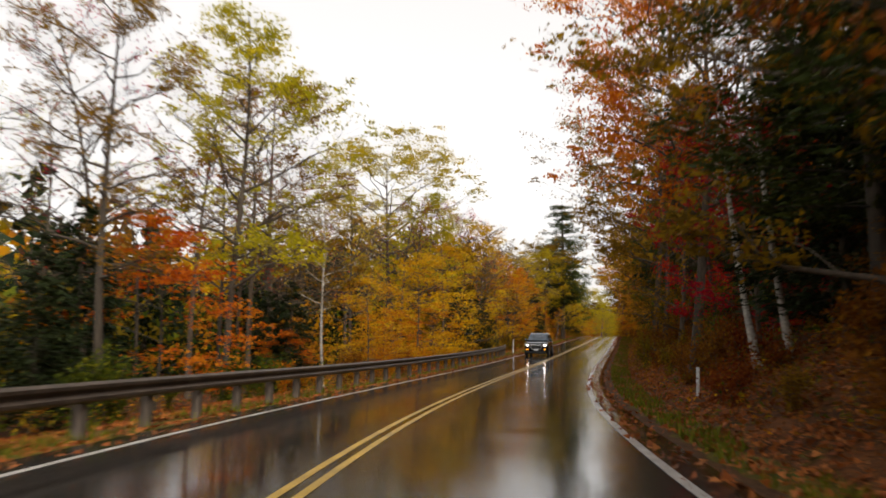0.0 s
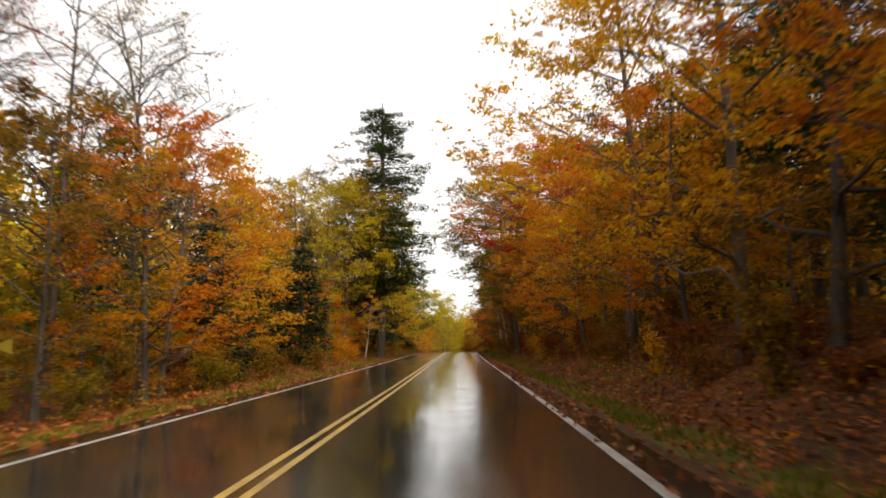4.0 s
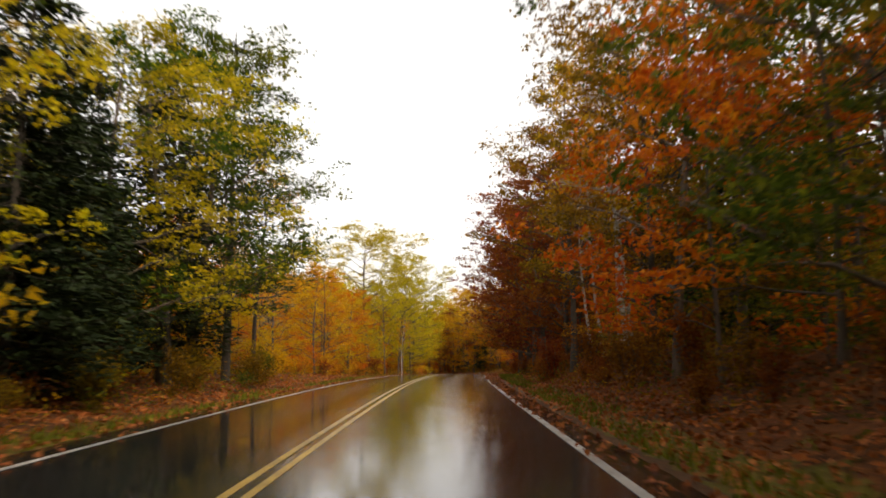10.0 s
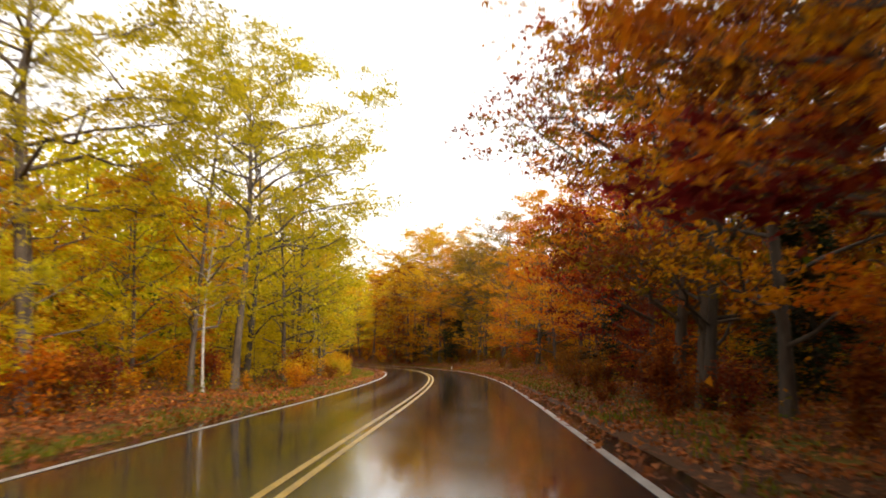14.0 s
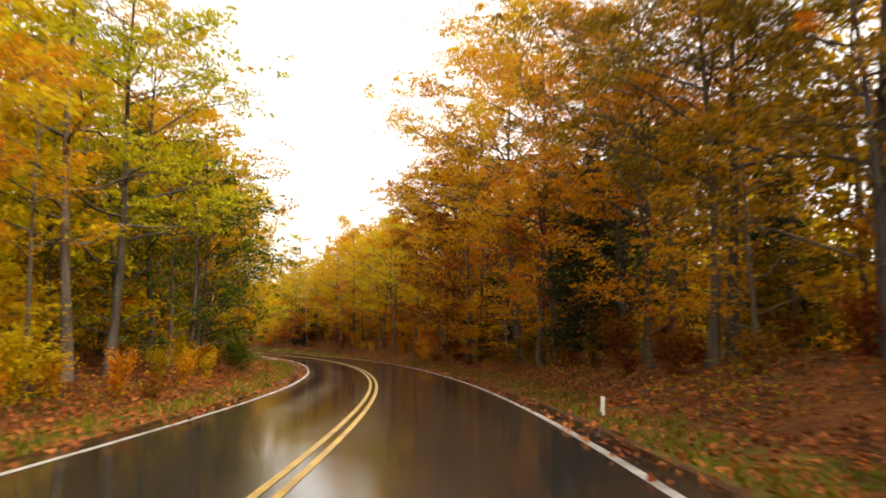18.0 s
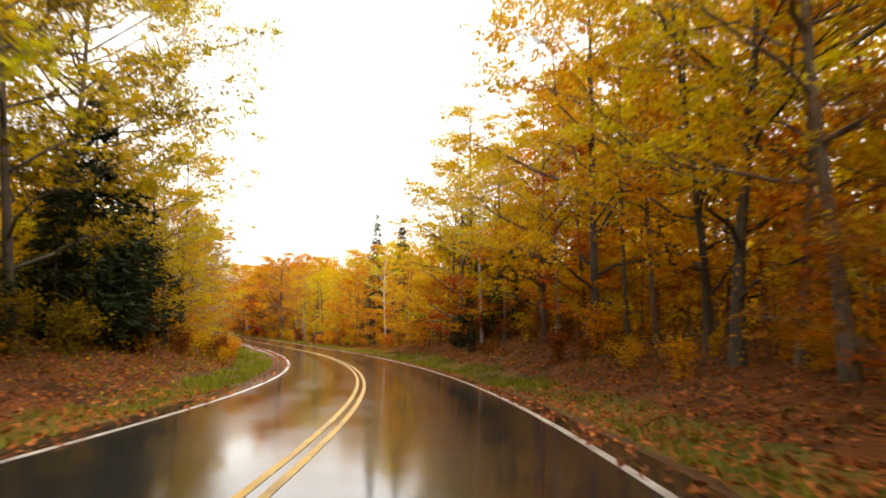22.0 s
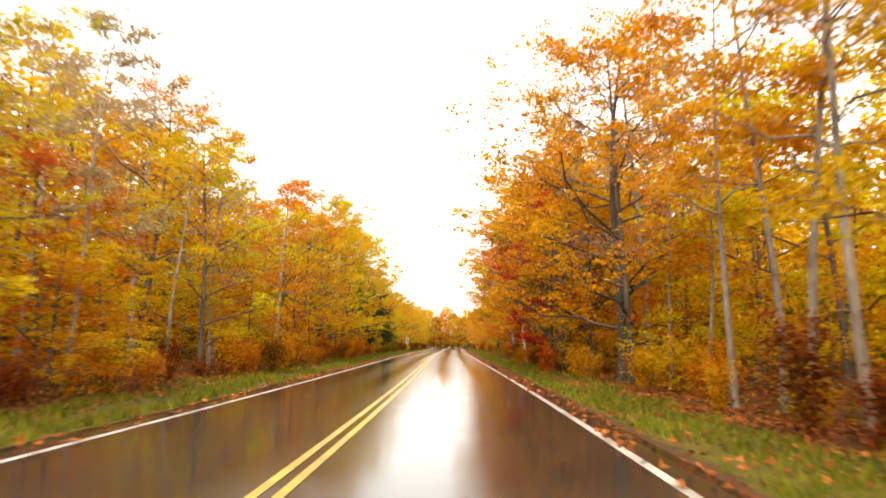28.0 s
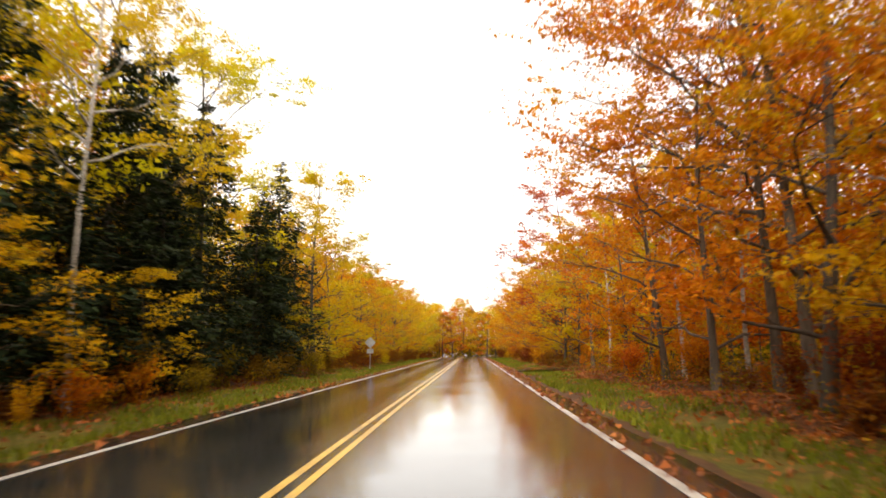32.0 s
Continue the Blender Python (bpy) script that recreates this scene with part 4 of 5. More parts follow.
hero(360.5, -9.8, 15.0, "tall", "lime")
hero(396.0, 8.6, 14.0, "birch", "yellow", slim=1.2)
hero(393.0, 9.0, 12.5, "sparse", "yellow")
hero(399.0, 8.2, 15.5, "maple", "yellow")
hero(394.8, 7.6, 2.2, "spruce")
hero(398.0, 7.8, 2.8, "spruce")
hero(401.5, 8.4, 14.0, "sparse", "yellow", slim=1.1)
hero(231.0, 6.6, 13.0, "maple", "orange")
hero(475.0, 8.0, 15.0, "maple", "orange")
hero(505.0, 7.8, 15.0, "oak", "gold")
for s, d, h, sort, tone in ((396, 8.3, 5.0, "young", "orange"), (399.5, 7.9, 5.5, "young", "red"), (403.5, 7.8, 5.2, "young", "orange"),
                            (407, 8.0, 6.0, "young", "orange"), (400.5, 10, 6.5, "spruce", "needle"), (394, 9.6, 6.0, "spruce", "needle"),
                            (410, 8.4, 6.0, "young", "gold"), (386, 9.0, 5.0, "young", "rust"), (380, 9.2, 5.5, "young", "orange")):
    hero(s, d, h, sort, tone)
hero(30.5, 8.4, 11.0, "maple", "red", slim=0.75)
hero(222.5, 6.9, 16.0, "maple", "maroon", slim=1.1)
hero(216.5, 7.2, 15.0, "maple", "rust", slim=1.15)
hero(226.5, 7.6, 15.0, "maple", "maroon", slim=1.1)

for s, d, h in ((298.5, 9.6, 17.5), (303.0, 11.0, 18.5), (308.0, 10.0, 17.0), (318.0, 10.6, 18.0), (327.0, 10.4, 17.5)):
    hero(s, d, h, "sparse", "olive")
for s, d, h, tone in ((325.0, 8.8, 20.0, "gold"), (332.0, 9.6, 20.5, "gold"), (345.0, 9.0, 17.0, "gold"), (313.5, 9.6, 15.0, "gold"), (307.0, 9.0, 13.5, "olive")):
    hero(s, d, h, "oak", tone)

woods("L", -12, 30, [("spruce", "needle"), ("bare", "tan"), ("sparse", "olive"), ("birch", "lime")], [("bare", "tan"), ("sparse", "lime"), ("spruce", "needle"), ("bare", "red")], (7, 11), (11, 15), gap=6.5, near=9, low="green", under=0.25, deep_h=(4, 7))
woods("L", 30, 72, [("young", "gold"), ("maple", "gold"), ("young", "orange"), ("spruce", "needle")], [("bare", "tan"), ("sparse", "lime"), ("bare", "red"), ("spruce", "needle")], (7, 9), (11, 16), gap=5.5, near=8.4, low="gold", under=0.6, deep_h=(5, 8))
woods("L", 72, 112, [("maple", "olive"), ("young", "gold"), ("spruce", "needle"), ("maple", "gold")], [("sparse", "olive"), ("spruce", "needle"), ("bare", "tan"), ("far", "olive"), ("maple", "gold")], (9, 12), (12, 16), low="olive")
woods("L", 112, 150, [("maple", "gold"), ("spruce", "needle"), ("maple", "orange"), ("maple", "olive"), ("sparse", "lime")], [("sparse", "olive"), ("far", "olive"), ("spruce", "needle"), ("far", "gold")], (8, 12), (12, 17), low="orange")
woods("L", 150, 176, [("spruce", "needle"), ("maple", "yellow"), ("young", "gold"), ("maple", "olive")], [("spruce", "needle"), ("far", "olive"), ("sparse", "olive")], (8, 12), (11, 15), low="olive")
woods("L", 176, 200, [("maple", "green"), ("spruce", "needle"), ("maple", "lime"), ("young", "yellow")], [("spruce", "needle"), ("far", "olive"), ("sparse", "yellow")], (8, 11), (9, 13), low="olive")
woods("L", 200, 258, [("maple", "orange"), ("maple", "gold"), ("young", "yellow"), ("maple", "yellow"), ("maple", "yellow")], [("far", "gold"), ("far", "orange"), ("pole", "tan")], (8, 10.5), (9, 12), low="gold", near=9.2)
woods("L", 258, 290, [("maple", "lime"), ("tall", "lime"), ("maple", "yellow"), ("birch", "lime")], [("far", "lime"), ("tall", "yellow"), ("sparse", "lime")], (9, 13), (11, 15), low="gold")
woods("L", 290, 322, [("maple", "yellow"), ("maple", "gold"), ("maple", "olive"), ("pole", "gold")], [("far", "gold"), ("far", "yellow"), ("tall", "yellow")], (10, 13), (12, 16), low="gold")
woods("L", 322, 346, [("maple", "green"), ("maple", "lime"), ("tall", "yellow"), ("young", "rust")], [("far", "yellow"), ("tall", "yellow"), ("far", "gold"), ("spruce", "needle")], (10, 14), (14, 18), low="gold")
woods("L", 346, 376, [("maple", "green"), ("spruce", "needle"), ("birch", "yellow"), ("tall", "lime")], [("far", "yellow"), ("spruce", "needle"), ("birch", "gold")], (10, 14), (13, 17), low="olive", near=9, under=0.35)
woods("L", 376, 392, [("maple", "olive"), ("spruce", "needle"), ("tall", "yellow"), ("birch", "yellow")], [("far", "olive"), ("spruce", "needle"), ("far", "yellow")], (10, 14), (12, 16), low="rust", near=9)
woods("L", 392, 412, [("maple", "gold"), ("maple", "orange"), ("maple", "yellow"), ("pole", "gold")], [("far", "gold"), ("far", "orange"), ("pole", "tan")], (7, 9.5), (9, 11), low="gold")
woods("L", 446, 472, [("maple", "gold"), ("pole", "gold"), ("maple", "yellow"), ("young", "yellow"), ("sparse", "tan")], [("sparse", "tan"), ("far", "gold"), ("bare", "red"), ("pole", "rust")], (8, 10.5), (10, 13), gap=2.8, low="gold", under=0.6)
woods("L", 412, 446, [("pole", "tan"), ("bare", "tan"), ("sparse", "tan"), ("pole", "tan")], [("pole", "tan"), ("bare", "tan"), ("sparse", "tan"), ("pole", "rust"), ("far", "tan")], (10, 13), (11, 14), gap=2.2, low="olive", under=0.5)
woods("L", 472, 506, [("maple", "gold"), ("young", "yellow"), ("pole", "gold"), ("maple", "yellow"), ("maple", "gold")], [("sparse", "tan"), ("far", "gold"), ("bare", "red"), ("far", "yellow")], (10, 13), (13, 16), gap=2.9, low="orange")
woods("L", 506, 532, [("maple", "gold"), ("young", "yellow"), ("maple", "tan"), ("pole", "gold")], [("far", "gold"), ("sparse", "yellow"), ("far", "tan")], (10, 13), (12, 15), low="orange")
woods("L", 532, 556, [("spruce", "needle"), ("spruce", "needle"), ("maple", "yellow")], [("far", "yellow"), ("birch", "yellow"), ("far", "gold")], (11, 14), (13, 16), gap=3.0, low="olive")
woods("L", 556, 664, [("maple", "yellow"), ("maple", "gold"), ("maple", "lime")], [("far", "yellow"), ("far", "gold")], (9, 12), (11, 14), gap=4.5)

woods("R", -12, 42, [("maple", "olive"), ("maple", "green"), ("pine", "pine"), ("maple", "rust")], [("pine", "pine"), ("spruce", "needle"), ("spruce", "needle"), ("far", "green")], (12, 16), (16, 20), low="rust", deep_h=(17, 21))
woods("R", 42, 80, [("maple", "olive"), ("maple", "gold"), ("maple", "green"), ("maple", "rust")], [("pine", "pine"), ("spruce", "needle"), ("spruce", "needle"), ("far", "green")], (11, 14), (15, 18), low="rust", deep_h=(15, 18))
woods("R", 80, 110, [("maple", "gold"), ("maple", "olive"), ("maple", "orange"), ("maple", "olive")], [("pine", "pine"), ("spruce", "needle"), ("far", "olive")], (8, 11), (13, 16), low="rust", deep_h=(13, 16))
woods("R", 110, 132, [("maple", "olive"), ("maple", "olive"), ("maple", "orange"), ("maple", "green")], [("far", "green"), ("far", "olive"), ("spruce", "needle")], (12, 15), (15, 19), low="orange", deep_h=(16, 20))
woods("R", 132, 188, [("maple", "olive"), ("maple", "gold"), ("maple", "olive"), ("birch", "olive"), ("young", "orange"), ("maple", "green")], [("pine", "pine"), ("far", "olive"), ("far", "green"), ("spruce", "needle"), ("spruce", "needle")], (12, 16), (16, 20), low="rust", deep_h=(17, 21))
woods("R", 188, 197, [("maple", "gold"), ("maple", "olive"), ("maple", "gold"), ("young", "orange")], [("far", "olive"), ("far", "gold"), ("spruce", "needle")], (12, 16), (14, 18), low="rust", deep_h=(16, 20))
woods("R", 197, 226, [("maple", "rust"), ("maple", "maroon"), ("maple", "maroon"), ("young", "rust")], [("far", "maroon"), ("far", "rust"), ("spruce", "needle")], (12, 16), (14, 18), low="rust", deep_h=(16, 20))
woods("R", 226, 258, [("maple", "maroon"), ("maple", "rust"), ("maple", "orange"), ("young", "red")], [("far", "rust"), ("far", "olive"), ("spruce", "needle")], (12, 15), (14, 17), low="rust", near=7.2, deep_h=(15, 19))
woods("R", 258, 292, [("maple", "orange"), ("maple", "red"), ("spruce", "needle"), ("maple", "gold")], [("far", "rust"), ("far", "gold"), ("spruce", "needle")], (10, 14), (12, 16), low="rust", near=9, deep_h=(14, 18))
woods("R", 292, 332, [("maple", "olive"), ("maple", "orange"), ("sparse", "gold"), ("maple", "gold")], [("bare", "tan"), ("far", "olive"), ("spruce", "needle"), ("far", "gold")], (10, 13), (12, 16), low="rust", near=9.5, deep_h=(14, 17))
woods("R", 332, 352, [("maple", "gold"), ("maple", "olive"), ("maple", "orange")], [("far", "olive"), ("far", "gold"), ("spruce", "needle")], (11, 14), (13, 16), low="rust", near=8.5, deep_h=(15, 18))
woods("R", 352, 378, [("maple", "orange"), ("maple", "rust"), ("maple", "yellow"), ("spruce", "needle")], [("far", "yellow"), ("far", "orange"), ("far", "gold")], (11, 15), (14, 18), low="gold", near=9, deep_h=(16, 20))
woods("R", 378, 410, [("tall", "yellow"), ("maple", "yellow"), ("sparse", "yellow"), ("young", "orange")], [("far", "yellow"), ("far", "gold"), ("far", "gold")], (12, 16), (14, 18), low="rust", near=9, deep_h=(16, 19))
woods("R", 410, 440, [("birch", "yellow"), ("maple", "yellow"), ("young", "orange"), ("maple", "orange")], [("far", "yellow"), ("far", "gold"), ("sparse", "yellow")], (10, 13), (12, 15), low="orange", near=9)
woods("R", 440, 482, [("maple", "yellow"), ("maple", "gold"), ("young", "orange"), ("pole", "gold")], [("far", "yellow"), ("sparse", "gold"), ("far", "orange")], (9, 12), (11, 15), low="gold", near=8.2)
woods("R", 482, 512, [("pole", "gold"), ("maple", "gold"), ("pole", "orange"), ("sparse", "tan")], [("far", "gold"), ("sparse", "tan"), ("far", "orange")], (11, 14), (12, 16), gap=2.8, low="orange")
woods("R", 512, 528, [("maple", "orange"), ("maple", "gold"), ("maple", "gold"), ("young", "orange")], [("far", "gold"), ("far", "yellow")], (12, 15), (14, 17), low="rust", near=8.2, deep_h=(15, 19))
woods("R", 528, 572, [("maple", "orange"), ("birch", "yellow"), ("maple", "yellow"), ("sparse", "orange")], [("far", "gold"), ("far", "orange")], (11, 14), (13, 16), low="orange", near=10.2)
woods("R", 572, 664, [("maple", "gold"), ("maple", "orange"), ("maple", "orange"), ("maple", "gold")], [("far", "rust"), ("far", "orange")], (10, 13), (12, 15), gap=4.5, near=8.6)

# trees that close the far end, where the road swings out of sight
for i in range(26):
    hero(662 + 4 * (i % 5), -22 + 1.8 * i, 10 + (i * 7 % 5) * 0.8, "far", ("yellow", "gold", "rust", "orange")[i % 4])
for i in range(60):
    DEEP.append((664 + (i * 37 % 46), -30 + i, 9.5 + (i * 13 % 7) * 0.6, ("yellow", "gold", "orange", "olive")[i % 4]))
# the forest goes on behind, out of sight of the road
far_rng = random.Random(77)
for s in range(-40, 700, 6):
    for side in (-1, 1):
        for d in range(40, 98, 6):
            DEEP.append((s + far_rng.uniform(-3, 3), side * (d + far_rng.uniform(-3, 3)), far_rng.uniform(11, 16), far_rng.choice(("olive", "gold", "rust", "orange", "yellow", "needle"))))
deep_woods()


# ---- ground cover ----
def litter_cover():
    rng = np.random.default_rng(8)
    n = 430000
    s = rng.uniform(-14, 640, n)
    right = rng.uniform(0, 1, n) < 0.58
    e = rng.gamma(2.2, 1.7, n)
    d = np.where(right, 4.15 + e, -3.65 - e)
    # the mown grass verge of the last stretch keeps few leaves
    keep = (s < 375) | (e > 2.4) | (rng.uniform(0, 1, n) < 0.22)
    s, right, e, d = s[keep], right[keep], e[keep], d[keep]
    n = len(s)
    edge = rng.uniform(0, 1, n) < 0.035
    d = np.where(edge, np.where(right, rng.uniform(3.5, 4.2, n), rng.uniform(-3.8, -3.0, n)), d)
    c = []
    for a, q in zip(s, d):
        p = place(a, q)
        p.z += max(land(a, q), 0.012 if -3.5 < q < 4.0 else -9) + 0.045
        c.append(tuple(p))
    t = rng.normal(0, 1, (n, 3)) * np.array([1, 1, 0.22])
    me = leaves("fallen_leaves", c, t, 0.105, rng, LITTER, slim=0.9, fold=0.06, corners=3)
    tagged(new("fallen_leaves", me), "fallen rust and orange leaves strewn over the roadside", "fallen leaves", kind="stuff")


LITTER = leafage("leaf_litter", (0.34, 0.100, 0.018), (0.52, 0.215, 0.055), (0.13, 0.036, 0.009), 0.1)
GRASS = leafage("grass_blade", (0.14, 0.15, 0.010), (0.25, 0.22, 0.014), (0.07, 0.085, 0.006), 0.25)
litter_cover()


def grass_cover():
    rng = np.random.default_rng(9)
    c, t = [], []
    while len(c) < 105000:
        s = rng.uniform(375, 640) if rng.random() < 0.45 else rng.uniform(-14, 640)
        right = rng.random() < 0.5
        g = np.interp(s, GRASS_S, GRASS_R if right else GRASS_L)
        e = rng.uniform(0.35, g + 1.0) if rng.random() < 0.9 else rng.uniform(0.3, 4.5)
        if noise.noise((s * 0.35, e * 0.8, 3.0 if right else 9.0)) < -0.12:
            continue
        d = 4.1 + e if right else -3.6 - e
        h = rng.uniform(0.10, 0.30)
        p = rest(s, d, -0.3 * h)
        c.append(tuple(p))
        t.append((rng.normal(0, 0.35), rng.normal(0, 0.35), 1.0))
    me = leaves("grass", c, np.array(t), 0.24, rng, GRASS, slim=0.18, fold=0.02, corners=3)
    tagged(new("grass", me), "yellowing green grass along the verges", "grass", kind="stuff")


grass_cover()


def undergrowth():
    """Low herbs, seedlings and withered fern between the verge and the trees."""
    rng = np.random.default_rng(19)
    names = ("olive", "rust", "green", "orange")
    for tone, words in zip(names, ("olive green herbs", "withered rusty fern", "dark green herbs", "low orange seedlings")):
        c = []
        while len(c) < (9000 if tone == "orange" else 34000):
            s = rng.uniform(-14, 640)
            right = rng.random() < 0.5
            g = np.interp(s, GRASS_S, GRASS_R if right else GRASS_L)
            e = g + 0.9 + rng.gamma(2.0, 1.1)
            if noise.noise((s * 0.22, e * 0.3, 5.0 * names.index(tone) + (40 if right else 0))) < 0.05:
                continue
            d = 4.1 + e if right else -3.6 - e
            if on_side_road(s, d):
                continue
            top_ = 0.25 + 0.22 * min(e - g, 3.5)
            p = rest(s, d, 0)
            for k in range(7):
                c.append((p.x + rng.normal(0, 0.22), p.y + rng.normal(0, 0.22), p.z + rng.uniform(0.03, top_)))
        t = rng.normal(0, 1, (len(c), 3)) * np.array([1, 1, 0.6])
        me = leaves("undergrowth", c, t, 0.09, rng, LEAF[tone], slim=0.7, corners=3)
        tagged(new("undergrowth", me), words + " on the forest floor beside the road", "undergrowth", kind="stuff")


undergrowth()


# ---- guard rail with its posts and end marker ----
def part(name, bm, mat, parent, label="", smooth_shade=False):
    me = bpy.data.meshes.new(name)
    bm.to_mesh(me)
    bm.free()
    me.materials.append(mat)
    if smooth_shade:
        me.polygons.foreach_set("use_smooth", [True] * len(me.polygons))
    o = new(name, me)
    o.parent = parent
    if label:
        o["label"] = label
    return o


def box(bm, x0, x1, y0, y1, z0, z1, bevel=0.0):
    r = bmesh.ops.create_cube(bm, size=1)
    for v in r["verts"]:
        v.co = Vector((x0 + (v.co.x + 0.5) * (x1 - x0), y0 + (v.co.y + 0.5) * (y1 - y0), z0 + (v.co.z + 0.5) * (z1 - z0)))
    if bevel:
        es = list({e for v in r["verts"] for e in v.link_edges})
        bmesh.ops.bevel(bm, geom=es, offset=bevel, segments=2, affect="EDGES", profile=0.5)
    return bm


RAIL_FROM, RAIL_TO, RAIL_D = -14.0, 66.2, -4.45
rail = tagged(new("guard_rail"), "weathered steel guard rail on posts beside the road", "guard rail")
prof = [(0.0, 0.42), (0.055, 0.46), (0.055, 0.51), (0.0, 0.56), (0.0, 0.59), (0.055, 0.64), (0.055, 0.69), (0.0, 0.735), (-0.02, 0.735), (-0.02, 0.42)]
vs, fs = [], []
ss = np.arange(RAIL_FROM, RAIL_TO + 0.1, 1.9)
for s in ss:
    back_off = max(0.0, (s - RAIL_TO + 9.0) / 9.0) ** 2 * 0.7
    for x, z in prof:
        vs.append(place(s, RAIL_D + x - back_off, z))
k = len(prof)
for i in range(len(ss) - 1):
    for j in range(k):
        fs.append((i * k + j, i * k + (j + 1) % k, (i + 1) * k + (j + 1) % k, (i + 1) * k + j))
fs += [tuple(range(k)), tuple(range((len(ss) - 1) * k, len(ss) * k))[::-1]]
o = new("rail_beam", mesh_from("rail_beam", vs, fs, RUST_STEEL))
o.parent = rail
post_bm = bmesh.new()
box(post_bm, -0.19, -0.03, -0.09, 0.09, -1.1, 0.70, 0.012)
post_me = bpy.data.meshes.new("post")
post_bm.to_mesh(post_me)
post_bm.free()
post_me.materials.append(POST_WOOD)
for i, s in enumerate(ss):
    back_off = max(0.0, (s - RAIL_TO + 9.0) / 9.0) ** 2 * 0.7
    p = new("post", post_me)
    p.parent = rail
    q = place(s + 0.02, RAIL_D - back_off)
    p.matrix_basis = Matrix.Translation(q) @ Matrix.Rotation(on(s, HEAD), 4, "Z")


def marker(s, d, h, label):
    """A slim marker post with a reflector."""
    root = tagged(new("marker_post"), label, "marker post", "roadside markers")
    root.matrix_basis = Matrix.Translation(rest(s, d, 0.15)) @ Matrix.Rotation(on(s, HEAD), 4, "Z") @ Matrix.Rotation(0.03, 4, "Y")
    bm = bmesh.new()
    box(bm, -0.045, 0.045, -0.012, 0.012, 0, h + 0.15, 0.006)
    part("post", bm, MARKER_WHITE, root)
    bm = bmesh.new()
    box(bm, -0.035, 0.035, -0.022, -0.013, h - 0.12, h + 0.06, 0.003)
    part("reflector", bm, REFLECTOR, root, "pale reflective strip")


REFLECTOR = surface("reflector", (0.6, 0.6, 0.55), (0.85, 0.85, 0.8), 6, 0.25)
marker(RAIL_TO + 0.8, -4.6, 1.35, "tall white marker post at the guard rail's end")
marker(21.6, 6.4, 0.75, "short pale marker post in the leaf-covered verge")
marker(304.0, 5.2, 0.45, "short white marker post in the grass verge")

# ---- the oncoming car ----
PAINT, nt, b = material("dark_car_paint", 0.18, 0.3)
c = ramp(nt, grain(nt, 1.5, 3), [(0.3, (0.006, 0.008, 0.012)), (0.7, (0.014, 0.017, 0.024))])
nt.links.new(c, b.inputs["Base Color"])
b.inputs["Coat Weight"].default_value = 0.8
GLASS_DARK = surface("tinted_glass", (0.030, 0.038, 0.045), (0.16, 0.19, 0.22), 2.2, 0.06, 0.7, bump=0.0)
RUBBER = surface("tyre_rubber", (0.012, 0.012, 0.012), (0.03, 0.03, 0.03), 6, 0.75, bump=0.4)
TRIM = surface("black_plastic_trim", (0.006, 0.006, 0.006), (0.016, 0.016, 0.017), 5, 0.5)
CHROME = surface("chrome", (0.70, 0.71, 0.73), (0.88, 0.89, 0.90), 4, 0.22, 0.85, 0.05)
ALLOY = surface("alloy", (0.25, 0.26, 0.27), (0.45, 0.46, 0.47), 4, 0.3, 1.0, 0.1)
PLATE = surface("plate", (0.55, 0.56, 0.58), (0.7, 0.7, 0.72), 5, 0.4)


def glowing(name, colour, strength):
    m, nt, b = material(name, 0.2)
    b.inputs["Base Color"].default_value = (*colour, 1)
    b.inputs["Emission Color"].default_value = (*colour, 1)
    b.inputs["Emission Strength"].default_value = strength
    return m


LAMP_WHITE = glowing("headlamp_glow", (1.0, 0.93, 0.82), 18)
LAMP_AMBER = glowing("amber_glow", (1.0, 0.35, 0.03), 3.5)
LAMP_CLEAR = surface("lamp_clear", (0.45, 0.46, 0.48), (0.7, 0.71, 0.73), 5, 0.08)


def rings(bm, sections, closed=True):
    """Skins a row of closed outlines of equal length."""
    rows = [[bm.verts.new(p) for p in sec] for sec in sections]
    n = len(rows[0])
    for a, c2 in zip(rows[:-1], rows[1:]):
        for i in range(n):
            bm.faces.new((a[i], a[(i + 1) % n], c2[(i + 1) % n], c2[i]))
    bm.faces.new(rows[0][::-1])
    bm.faces.new(rows[-1])
    bmesh.ops.recalc_face_normals(bm, faces=bm.faces)
    return bm


def slab(bm, corners, normal, thick=0.012):
    """A thin plate from its corners."""
    n = Vector(normal).normalized() * thick
    a = [bm.verts.new(Vector(p) + n) for p in corners]
    c2 = [bm.verts.new(Vector(p) - n) for p in corners]
    bm.faces.new(a)
    bm.faces.new(c2[::-1])
    for i in range(len(a)):
        j = (i + 1) % len(a)
        bm.faces.new((a[i], c2[i], c2[j], a[j]))
    bmesh.ops.recalc_face_normals(bm, faces=bm.faces)
    return bm


def hull_section(y, w, z0, z1, tuck=0.06, shoulder=0.10):
    half = [(w - tuck - 0.08, z0), (w - tuck, z0 + 0.07), (w, z0 + 0.30), (w, z1 - shoulder * 1.6), (w - 0.03, z1 - shoulder * 0.6), (w - shoulder * 1.3, z1)]
    return [Vector((x, y, z)) for x, z in half] + [Vector((-x, y, z)) for x, z in reversed(half)]


